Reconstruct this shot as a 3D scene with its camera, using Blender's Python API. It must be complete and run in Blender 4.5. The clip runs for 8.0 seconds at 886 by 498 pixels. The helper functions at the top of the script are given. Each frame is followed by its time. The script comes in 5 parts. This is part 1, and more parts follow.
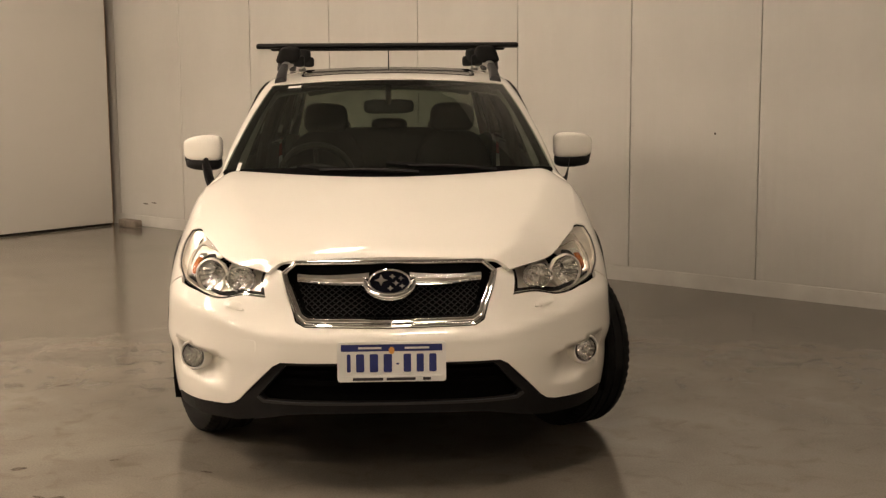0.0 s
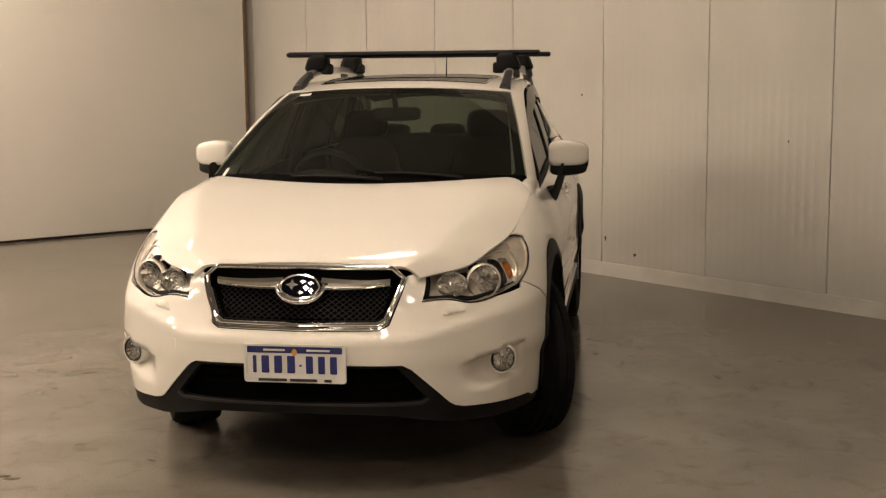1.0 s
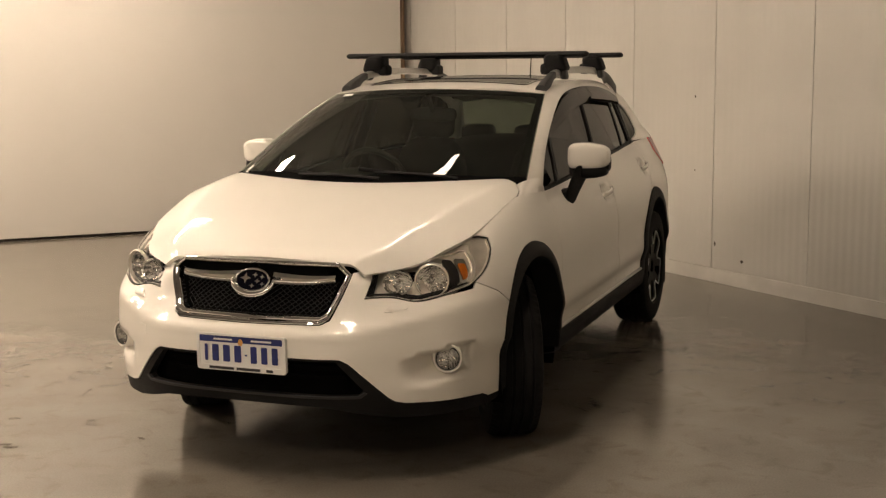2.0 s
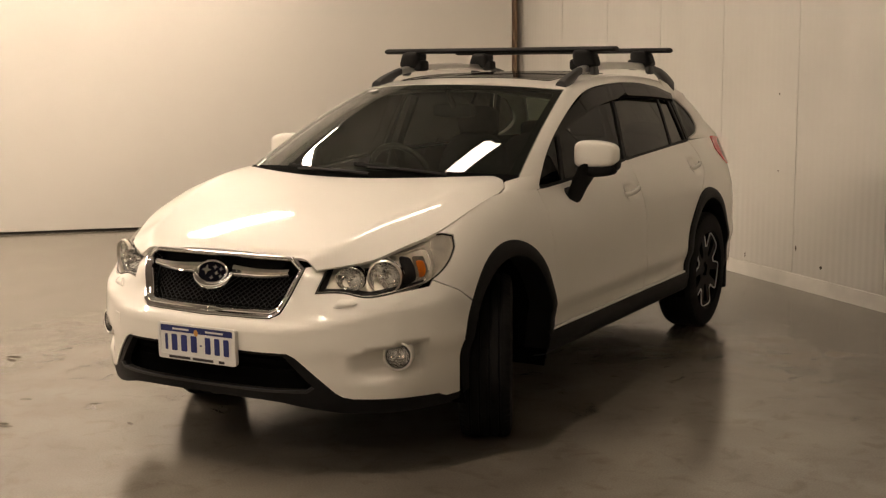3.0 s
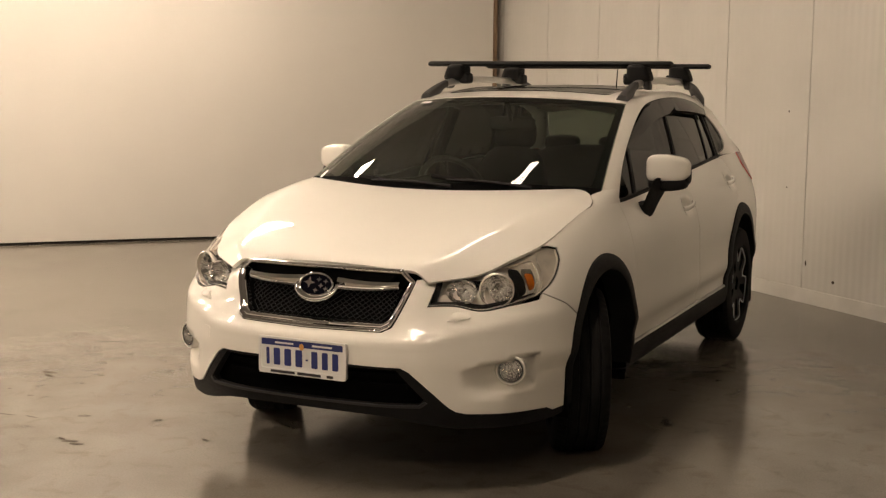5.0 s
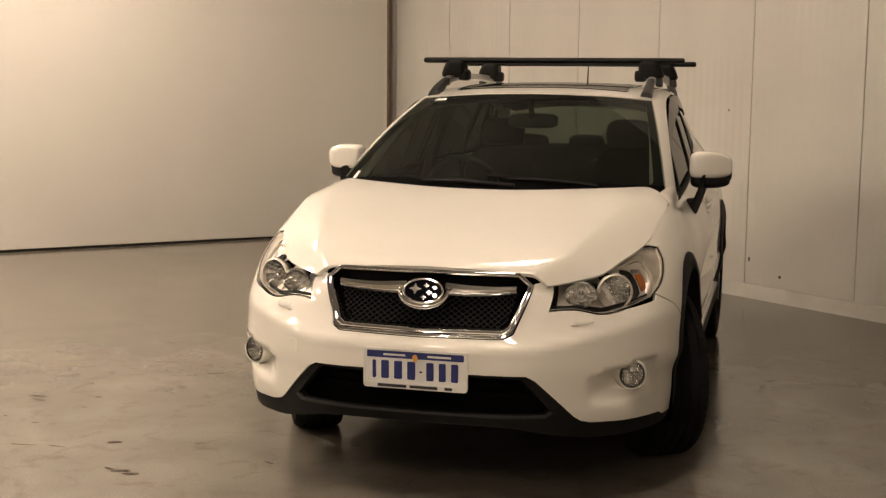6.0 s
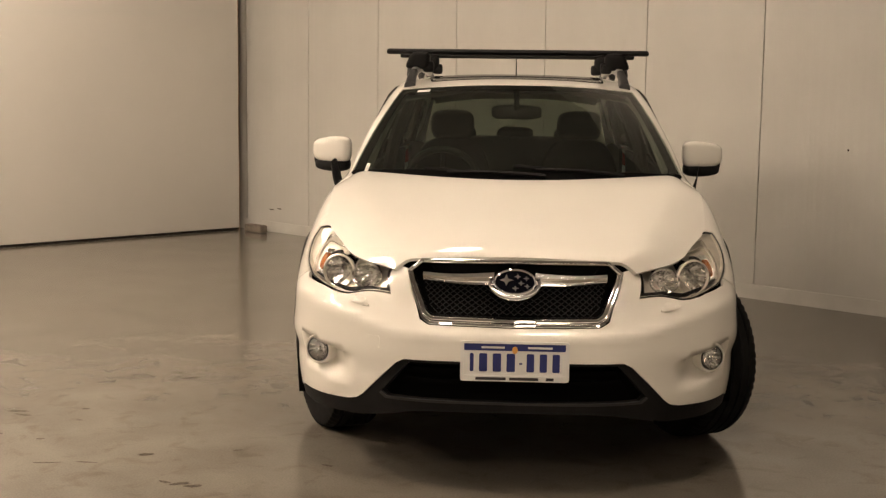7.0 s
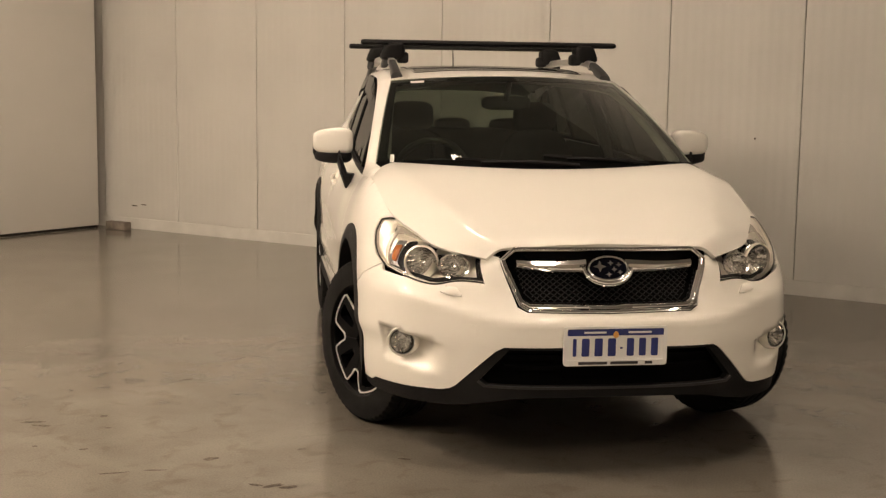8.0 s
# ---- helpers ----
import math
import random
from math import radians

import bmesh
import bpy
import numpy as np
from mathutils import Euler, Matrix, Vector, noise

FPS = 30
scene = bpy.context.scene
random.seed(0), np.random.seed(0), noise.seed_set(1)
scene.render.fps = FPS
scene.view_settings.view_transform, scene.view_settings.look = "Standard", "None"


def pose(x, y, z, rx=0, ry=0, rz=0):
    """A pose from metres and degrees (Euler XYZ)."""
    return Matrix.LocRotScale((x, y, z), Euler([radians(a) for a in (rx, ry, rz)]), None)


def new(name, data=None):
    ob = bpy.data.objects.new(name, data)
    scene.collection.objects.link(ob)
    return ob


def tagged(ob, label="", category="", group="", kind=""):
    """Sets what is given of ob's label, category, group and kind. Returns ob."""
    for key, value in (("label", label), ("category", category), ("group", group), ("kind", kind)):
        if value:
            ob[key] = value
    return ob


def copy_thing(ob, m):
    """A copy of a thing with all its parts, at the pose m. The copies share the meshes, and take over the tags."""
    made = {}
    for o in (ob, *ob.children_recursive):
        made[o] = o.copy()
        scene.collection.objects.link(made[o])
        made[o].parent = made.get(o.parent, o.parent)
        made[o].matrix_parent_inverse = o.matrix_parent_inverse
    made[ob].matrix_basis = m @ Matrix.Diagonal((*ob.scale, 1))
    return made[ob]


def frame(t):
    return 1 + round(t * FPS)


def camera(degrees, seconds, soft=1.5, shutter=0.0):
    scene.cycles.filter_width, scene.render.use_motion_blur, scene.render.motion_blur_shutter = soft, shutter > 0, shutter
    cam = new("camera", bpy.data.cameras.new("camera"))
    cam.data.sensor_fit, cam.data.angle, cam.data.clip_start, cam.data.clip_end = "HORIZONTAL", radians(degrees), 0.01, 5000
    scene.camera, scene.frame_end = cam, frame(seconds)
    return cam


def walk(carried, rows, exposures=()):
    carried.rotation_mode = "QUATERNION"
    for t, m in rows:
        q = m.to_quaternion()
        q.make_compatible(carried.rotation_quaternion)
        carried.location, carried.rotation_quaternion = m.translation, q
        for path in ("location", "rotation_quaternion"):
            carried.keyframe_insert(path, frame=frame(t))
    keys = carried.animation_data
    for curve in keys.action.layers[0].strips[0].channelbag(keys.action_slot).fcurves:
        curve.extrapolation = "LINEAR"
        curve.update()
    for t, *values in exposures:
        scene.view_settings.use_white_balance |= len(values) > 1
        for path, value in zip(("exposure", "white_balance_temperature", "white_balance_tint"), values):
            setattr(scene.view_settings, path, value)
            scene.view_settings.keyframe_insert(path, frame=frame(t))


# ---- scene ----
from mathutils.geometry import delaunay_2d_cdt

cam = camera(38.5, 8.0, soft=1.3)
METRES, EYE, TURN = 8.16, 1.50, -2.3
ROWS = [
    (0.0, 0.0, 0.0, 0.0, -0.05, -8.08, 0.38),
    (0.5, 0.0724, 0.001, 0.0035, 5.18, -8.16, 0.44),
    (1.0, 0.1463, 0.0037, 0.0043, 10.94, -8.03, 0.52),
    (1.5, 0.2202, 0.0139, 0.0051, 16.98, -7.94, 0.51),
    (3.0, 0.3804, 0.0945, 0.0033, 31.74, -8.08, 0.31),
    (3.5, 0.3994, 0.1087, 0.0013, 33.33, -7.9, 0.15),
    (4.0, 0.3911, 0.1005, 0.0002, 33.46, -7.74, -0.13),
    (4.5, 0.353, 0.0756, 0.002, 31.38, -7.57, -0.38),
    (6.0, 0.1478, 0.0239, -0.0042, 17.54, -7.16, -0.58),
    (6.5, 0.0684, 0.0113, -0.0077, 11.8, -7.15, -0.63),
    (7.0, -0.0039, -0.001, -0.0083, 5.42, -7.23, -0.66),
    (7.5, -0.0843, -0.0016, -0.0097, -0.76, -7.38, -0.7),
    (8.0, -0.1557, -0.0024, -0.0111, -6.16, -7.42, -0.71),
]
walk(cam, [(t, pose(0.012, -4.315, EYE, 0, 0, TURN) @ pose(METRES * x, METRES * y, METRES * z, 90 + pitch, roll, yaw)) for t, x, y, z, yaw, pitch, roll in ROWS])


# ---------------------------------------------------------------- world and light
world = bpy.data.worlds.new("world")
scene.world = world
world.use_nodes = True
world.node_tree.nodes["Background"].inputs[0].default_value = (0.9, 0.75, 0.58, 1)
world.node_tree.nodes["Background"].inputs[1].default_value = 0.02
LAMP_COLOUR = (1.0, 0.79, 0.60)
# ceiling luminaires: x, y, turn in degrees, and tube strength tuned for brightness
# the first two follow windscreen reflections; the rest are added fill, none in view
LAMPS = [(-0.45, 2.55, 82, 26.0), (-4.0, 4.0, 76, 120.0), (-6.9, 4.5, 76, 100.0), (-4.6, 0.3, 76, 150.0), (-7.8, 1.2, 76, 150.0), (-7.4, -2.2, 76, 150.0),
         (-1.5, -5.4, 76, 75.0), (0.2, -6.8, 76, 26.0), (0.3, -1.2, 76, 66.0), (3.2, -5.4, 76, 40.0)]
LAMP_LENGTH, LAMP_WIDTH, LAMP_Z, CEILING = 1.4, 0.27, 4.2, 4.7

# ---------------------------------------------------------------- materials


def material(name, colour, rough=0.5, metal=0.0, vary=0.0, scale=6.0, bump=0.0, bump_scale=60.0, coat=0.0, rough_vary=0.0,
             specular=0.5, stretch=(1, 1, 1)):
    m = bpy.data.materials.new(name)
    m.use_nodes = True
    nt = m.node_tree
    b = nt.nodes["Principled BSDF"]
    b.inputs["Base Color"].default_value = (*colour, 1)
    b.inputs["Roughness"].default_value = rough
    b.inputs["Metallic"].default_value = metal
    b.inputs["Specular IOR Level"].default_value = specular
    b.inputs["Coat Weight"].default_value = coat
    b.inputs["Coat Roughness"].default_value = 0.045
    if vary or bump or rough_vary:
        co = nt.nodes.new("ShaderNodeTexCoord")
        mp = nt.nodes.new("ShaderNodeMapping")
        mp.inputs["Scale"].default_value = stretch
        nt.links.new(co.outputs["Object"], mp.inputs["Vector"])
        n1 = nt.nodes.new("ShaderNodeTexNoise")
        n1.inputs["Scale"].default_value = scale
        n1.inputs["Detail"].default_value = 6
        nt.links.new(mp.outputs[0], n1.inputs["Vector"])
        if vary:
            r = nt.nodes.new("ShaderNodeValToRGB")
            r.color_ramp.elements[0].position, r.color_ramp.elements[1].position = 0.3, 0.7
            r.color_ramp.elements[0].color = (*[c * (1 - vary) for c in colour], 1)
            r.color_ramp.elements[1].color = (*[min(1, c * (1 + vary)) for c in colour], 1)
            nt.links.new(n1.outputs["Fac"], r.inputs["Fac"])
            nt.links.new(r.outputs["Color"], b.inputs["Base Color"])
        if rough_vary:
            mr = nt.nodes.new("ShaderNodeMapRange")
            mr.inputs["To Min"].default_value, mr.inputs["To Max"].default_value = max(0.0, rough - rough_vary), rough + rough_vary
            nt.links.new(n1.outputs["Fac"], mr.inputs["Value"])
            nt.links.new(mr.outputs[0], b.inputs["Roughness"])
        if bump:
            n2 = nt.nodes.new("ShaderNodeTexNoise")
            n2.inputs["Scale"].default_value = bump_scale
            n2.inputs["Detail"].default_value = 4
            nt.links.new(mp.outputs[0], n2.inputs["Vector"])
            bp = nt.nodes.new("ShaderNodeBump")
            bp.inputs["Strength"].default_value = bump
            bp.inputs["Distance"].default_value = 0.004
            nt.links.new(n2.outputs["Fac"], bp.inputs["Height"])
            nt.links.new(bp.outputs[0], b.inputs["Normal"])
    return m


def pane_material(name, tint, ior=1.5, gloss_rough=0.01, haze=0.0, gain=1.6):
    """A thin pane: what lies behind shows through its tint, and it mirrors as glass does. Haze adds a pale veil for
    reflected hall light.
    """
    m = bpy.data.materials.new(name)
    m.use_nodes = True
    nt = m.node_tree
    nt.nodes.remove(nt.nodes["Principled BSDF"])
    out = nt.nodes["Material Output"]
    tr = nt.nodes.new("ShaderNodeBsdfTransparent")
    tr.inputs[0].default_value = (*tint, 1)
    gl = nt.nodes.new("ShaderNodeBsdfGlossy")
    gl.inputs["Roughness"].default_value = gloss_rough
    lw = nt.nodes.new("ShaderNodeLayerWeight")
    lw.inputs["Blend"].default_value = 0.5
    pw = nt.nodes.new("ShaderNodeMath")
    pw.operation, pw.inputs[1].default_value = "POWER", 5.0
    fr = nt.nodes.new("ShaderNodeMath")
    f0 = gain * ((ior - 1) / (ior + 1)) ** 2
    fr.operation, fr.inputs[1].default_value, fr.inputs[2].default_value = "MULTIPLY_ADD", min(1, gain) - f0, f0
    nt.links.new(lw.outputs["Facing"], pw.inputs[0])
    nt.links.new(pw.outputs[0], fr.inputs[0])
    mx = nt.nodes.new("ShaderNodeMixShader")
    nt.links.new(fr.outputs[0], mx.inputs[0])
    nt.links.new(tr.outputs[0], mx.inputs[1])
    nt.links.new(gl.outputs[0], mx.inputs[2])
    # pale uneven veil: reflected hall light put into the pane's colour
    df = nt.nodes.new("ShaderNodeBsdfDiffuse")
    df.inputs[0].default_value = (0.50, 0.58, 0.52, 1)
    co = nt.nodes.new("ShaderNodeTexCoord")
    veil = nt.nodes.new("ShaderNodeTexNoise")
    veil.inputs["Scale"].default_value, veil.inputs["Detail"].default_value = 5.0, 6
    nt.links.new(co.outputs["Object"], veil.inputs["Vector"])
    amount = nt.nodes.new("ShaderNodeMath")
    amount.operation, amount.inputs[1].default_value = "MULTIPLY", 2 * haze
    nt.links.new(veil.outputs["Fac"], amount.inputs[0])
    hz = nt.nodes.new("ShaderNodeMixShader")
    nt.links.new(amount.outputs[0], hz.inputs[0])
    nt.links.new(mx.outputs[0], hz.inputs[1])
    nt.links.new(df.outputs[0], hz.inputs[2])
    nt.links.new(hz.outputs[0], out.inputs["Surface"])
    return m


PAINT = material("pearl_white_paint", (0.86, 0.84, 0.78), 0.46, 0.0, vary=0.015, scale=2.5, bump=0.012, bump_scale=900, coat=1.0, specular=0.3)
PLASTIC = material("black_plastic", (0.010, 0.010, 0.0105), 0.60, specular=0.16, vary=0.3, scale=9, bump=0.25, bump_scale=500, rough_vary=0.08)
GLOSS_BLACK = material("gloss_black", (0.01, 0.01, 0.011), 0.12, coat=0.6)
# for matt black parts, and for hollows whose shade is put into the colour
DARK = material("matt_black_and_shade", (0.004, 0.004, 0.004), 0.9, specular=0.02)
CHROME = material("chrome", (0.88, 0.88, 0.88), 0.07, 1.0, rough_vary=0.03, scale=30)
REFLECTOR = material("reflector_silver", (0.86, 0.86, 0.85), 0.08, 1.0, bump=0.25, bump_scale=70)
FOG_CHROME = material("fog_chrome", (0.80, 0.80, 0.79), 0.10, 1.0, bump=0.1, bump_scale=90)
BEZEL = material("lamp_bezel", (0.66, 0.62, 0.54), 0.42, 0.45, vary=0.15, scale=30)
LAMP_SATIN = material("lamp_satin_silver", (0.74, 0.70, 0.63), 0.33, 0.65, vary=0.1, scale=30, bump=0.06, bump_scale=120)
BROW = material("lamp_brow_silver", (0.80, 0.76, 0.68), 0.22, 0.6, vary=0.06, scale=20)
RUBBER = material("tyre_rubber", (0.0085, 0.0085, 0.0085), 0.78, specular=0.12, vary=0.35, scale=12, bump=0.3, bump_scale=200)
ALLOY = material("machined_alloy", (0.84, 0.84, 0.83), 0.45, 0.7, rough_vary=0.06, scale=40)
RIM_BLACK = material("rim_black", (0.0035, 0.0035, 0.004), 0.5, specular=0.07)
GREY = material("grey_plastic", (0.024, 0.024, 0.025), 0.45, vary=0.15, bump=0.1, bump_scale=300)
RAIL = material("satin_silver", (0.55, 0.54, 0.52), 0.35, 0.8, vary=0.05)
FABRIC = material("dark_fabric", (0.022, 0.021, 0.020), 0.9, vary=0.3, scale=20, bump=0.5, bump_scale=700)
TRIM_MID = material("steering_rim", (0.04, 0.039, 0.036), 0.4, vary=0.2)
TRIM_DARK = material("interior_plastic", (0.02, 0.02, 0.02), 0.6, vary=0.2, bump=0.3, bump_scale=600)
LINER = material("headliner_grey", (0.30, 0.29, 0.265), 0.9, vary=0.08, bump=0.2, bump_scale=400)
WINDSCREEN = pane_material("windscreen_glass", (0.41, 0.465, 0.405), haze=0.012)
TINTED = pane_material("tinted_glass", (0.055, 0.053, 0.048), 1.46, haze=0.003, gain=0.65)
REAR_GLASS = pane_material("rear_glass", (0.27, 0.29, 0.25), haze=0.006)
VISOR = pane_material("smoked_acrylic", (0.045, 0.04, 0.035), 1.40, gain=0.7)
LENS = pane_material("clear_lens", (0.985, 0.985, 0.98), 1.38)
AMBER = material("amber_lens", (0.33, 0.085, 0.006), 0.15, coat=0.8, bump=1.0, bump_scale=60, vary=0.35, scale=50)
RED = material("red_lens", (0.40, 0.03, 0.03), 0.25, coat=0.15, vary=0.1)
PLATE_WHITE = material("plate_white", (0.80, 0.80, 0.78), 0.4, vary=0.03)
PLATE_BLUE = material("plate_blue", (0.022, 0.032, 0.165), 0.4, vary=0.08)
PLATE_ORANGE = material("plate_orange", (0.75, 0.38, 0.10), 0.45)
PLATE_DARK = material("plate_ink", (0.03, 0.03, 0.035), 0.5)
BADGE_BLUE = material("badge_blue", (0.003, 0.0033, 0.007), 0.4, specular=0.03)
STICKER = material("white_sticker", (0.75, 0.75, 0.72), 0.5)
RED_CAP = material("red_plastic", (0.25, 0.03, 0.02), 0.4)
DOOR_SKIN = material("white_door_panel", (0.76, 0.74, 0.70), 0.5, vary=0.02, scale=1.3, bump=0.05, bump_scale=90, rough_vary=0.06)
SEAL = material("black_seal", (0.018, 0.016, 0.014), 0.7)
JAMB = material("brown_jamb", (0.42, 0.29, 0.19), 0.6, vary=0.15, scale=8)
KERB = material("grey_block", (0.20, 0.17, 0.14), 0.85, vary=0.25, scale=18, bump=0.4, bump_scale=80)
CEIL = material("ceiling_sheet", (0.20, 0.19, 0.175), 0.7, vary=0.06, scale=2)
OTHER_WALL = material("far_wall_paint", (0.80, 0.78, 0.74), 0.7, vary=0.08, scale=1.5)
SCUFF = material("scuff_mark", (0.075, 0.062, 0.050), 0.9, vary=0.4, scale=60, specular=0.05)
JOINT = material("panel_joint", (0.17, 0.145, 0.12), 0.8, vary=0.3, scale=3)
COVING = material("coving_white", (0.56, 0.55, 0.515), 0.55, vary=0.08, scale=5, bump=0.1)
HOUSING = material("lamp_housing", (0.5, 0.5, 0.48), 0.5)


def wall_material():
    m = material("ribbed_panel_white", (0.56, 0.55, 0.515), 0.45, vary=0.06, scale=1.1, rough_vary=0.05)
    nt = m.node_tree
    b = nt.nodes["Principled BSDF"]
    co = nt.nodes.new("ShaderNodeTexCoord")
    wv = nt.nodes.new("ShaderNodeTexWave")
    wv.wave_type, wv.bands_direction, wv.wave_profile = "BANDS", "X", "SIN"
    wv.inputs["Scale"].default_value = 4.6
    wv.inputs["Distortion"].default_value = 0.0
    nt.links.new(co.outputs["Object"], wv.inputs["Vector"])
    bp = nt.nodes.new("ShaderNodeBump")
    bp.inputs["Strength"].default_value = 0.17
    bp.inputs["Distance"].default_value = 0.01
    nt.links.new(wv.outputs["Fac"], bp.inputs["Height"])
    nt.links.new(bp.outputs[0], b.inputs["Normal"])
    return m


def floor_material():
    m = bpy.data.materials.new("polished_concrete")
    m.use_nodes = True
    nt = m.node_tree
    b = nt.nodes["Principled BSDF"]
    co = nt.nodes.new("ShaderNodeTexCoord")

    def noise_node(scale, detail, distortion=0.0):
        n = nt.nodes.new("ShaderNodeTexNoise")
        n.inputs["Scale"].default_value, n.inputs["Detail"].default_value = scale, detail
        n.inputs["Distortion"].default_value = distortion
        nt.links.new(co.outputs["Object"], n.inputs["Vector"])
        return n
    big, mid, fine = noise_node(0.45, 4, 0.3), noise_node(2.4, 10, 0.4), noise_node(55, 4)
    ramp = nt.nodes.new("ShaderNodeValToRGB")
    ramp.color_ramp.elements[0].position, ramp.color_ramp.elements[1].position = 0.3, 0.72
    ramp.color_ramp.elements[0].color, ramp.color_ramp.elements[1].color = (0.164, 0.148, 0.126, 1), (0.218, 0.199, 0.170, 1)
    nt.links.new(big.outputs["Fac"], ramp.inputs["Fac"])
    r2 = nt.nodes.new("ShaderNodeValToRGB")
    r2.color_ramp.elements[0].position, r2.color_ramp.elements[1].position = 0.28, 0.72
    r2.color_ramp.elements[0].color, r2.color_ramp.elements[1].color = (0.70, 0.69, 0.67, 1), (1.10, 1.09, 1.08, 1)
    nt.links.new(mid.outputs["Fac"], r2.inputs["Fac"])
    mx = nt.nodes.new("ShaderNodeMix")
    mx.data_type, mx.blend_type = "RGBA", "MULTIPLY"
    mx.inputs["Factor"].default_value = 0.75
    nt.links.new(ramp.outputs["Color"], mx.inputs[6])
    nt.links.new(r2.outputs["Color"], mx.inputs[7])
    stain, speck = noise_node(7.5, 8, 0.8), noise_node(130, 3)
    r3 = nt.nodes.new("ShaderNodeValToRGB")
    r3.color_ramp.elements[0].position, r3.color_ramp.elements[1].position = 0.30, 0.46
    r3.color_ramp.elements[0].color, r3.color_ramp.elements[1].color = (0.78, 0.76, 0.73, 1), (1, 1, 1, 1)
    nt.links.new(stain.outputs["Fac"], r3.inputs["Fac"])
    r4 = nt.nodes.new("ShaderNodeValToRGB")
    r4.color_ramp.elements[0].position, r4.color_ramp.elements[1].position = 0.32, 0.62
    r4.color_ramp.elements[0].color, r4.color_ramp.elements[1].color = (0.84, 0.84, 0.83, 1), (1.06, 1.06, 1.05, 1)
    nt.links.new(speck.outputs["Fac"], r4.inputs["Fac"])
    m2, m3 = nt.nodes.new("ShaderNodeMix"), nt.nodes.new("ShaderNodeMix")
    for node in (m2, m3):
        node.data_type, node.blend_type = "RGBA", "MULTIPLY"
        node.inputs["Factor"].default_value = 0.8
    nt.links.new(mx.outputs[2], m2.inputs[6])
    nt.links.new(r3.outputs["Color"], m2.inputs[7])
    nt.links.new(m2.outputs[2], m3.inputs[6])
    nt.links.new(r4.outputs["Color"], m3.inputs[7])
    nt.links.new(m3.outputs[2], b.inputs["Base Color"])
    mr = nt.nodes.new("ShaderNodeMapRange")
    mr.inputs["To Min"].default_value, mr.inputs["To Max"].default_value = 0.10, 0.20
    nt.links.new(mid.outputs["Fac"], mr.inputs["Value"])
    nt.links.new(mr.outputs[0], b.inputs["Roughness"])
    bp = nt.nodes.new("ShaderNodeBump")
    bp.inputs["Strength"].default_value, bp.inputs["Distance"].default_value = 0.08, 0.004
    nt.links.new(fine.outputs["Fac"], bp.inputs["Height"])
    nt.links.new(bp.outputs[0], b.inputs["Normal"])
    b.inputs["Specular IOR Level"].default_value = 0.5
    return m


WALL = wall_material()
FLOOR = floor_material()
GLOW = {}
for power in sorted({lamp_row[3] for lamp_row in LAMPS}, reverse=True):
    m = GLOW[power] = bpy.data.materials.new("luminous_tube")
    m.use_nodes = True
    m.node_tree.nodes["Principled BSDF"].inputs["Emission Color"].default_value = (*LAMP_COLOUR, 1)
    m.node_tree.nodes["Principled BSDF"].inputs["Emission Strength"].default_value = power

# ---------------------------------------------------------------- mesh helpers


def mesh_from(name, verts, faces, mat, smooth=True, normals=None):
    me = bpy.data.meshes.new(name)
    me.from_pydata([tuple(map(float, v)) for v in verts], [], [tuple(int(i) for i in f) for f in faces])
    me.materials.append(mat)
    me.polygons.foreach_set("use_smooth", [smooth] * len(me.polygons))
    if normals is not None:
        me.normals_split_custom_set_from_vertices([tuple(map(float, n)) for n in normals])
    me.update()
    return me


def part(name, data, mat, parent, label=""):
    """Links a bmesh or a mesh as one mesh object under a thing or a part."""
    if isinstance(data, bmesh.types.BMesh):
        me = bpy.data.meshes.new(name)
        data.normal_update()
        data.to_mesh(me)
        data.free()
        me.materials.append(mat)
        data = me
    ob = new(name, data)
    ob.parent = parent
    if label:
        tagged(ob, label)
    return ob


def cubic(xs, ys):
    """A natural cubic spline through the points; returns value and slope."""
    xs, ys = np.array(xs, float), np.array(ys, float)
    n, h = len(xs), np.diff(xs)
    A, r = np.eye(n), np.zeros(n)
    for i in range(1, n - 1):
        A[i, i - 1:i + 2] = h[i - 1], 2 * (h[i - 1] + h[i]), h[i]
        r[i] = 6 * ((ys[i + 1] - ys[i]) / h[i] - (ys[i] - ys[i - 1]) / h[i - 1])
    m = np.linalg.solve(A, r)

    def f(q, slope=False):
        q = np.asarray(q, float)
        i = np.clip(np.searchsorted(xs, q) - 1, 0, n - 2)
        a, b, d = xs[i + 1] - q, q - xs[i], h[i]
        if slope:
            return -m[i] * a ** 2 / (2 * d) + m[i + 1] * b ** 2 / (2 * d) + (ys[i + 1] - ys[i]) / d - d * (m[i + 1] - m[i]) / 6
        return m[i] * a ** 3 / (6 * d) + m[i + 1] * b ** 3 / (6 * d) + (ys[i] / d - m[i] * d / 6) * a + (ys[i + 1] / d - m[i + 1] * d / 6) * b
    return f


def smooth01(q):
    q = np.clip(q, 0, 1)
    return q * q * (3 - 2 * q)


def dense(poly, step, closed=True):
    out = []
    n = len(poly)
    for i in range(n if closed else n - 1):
        a, b = np.array(poly[i], float), np.array(poly[(i + 1) % n], float)
        k = max(1, int(np.ceil(np.linalg.norm(b - a) / step)))
        out += [tuple(a + (b - a) * j / k) for j in range(k)]
    if not closed:
        out.append(tuple(poly[-1]))
    return out


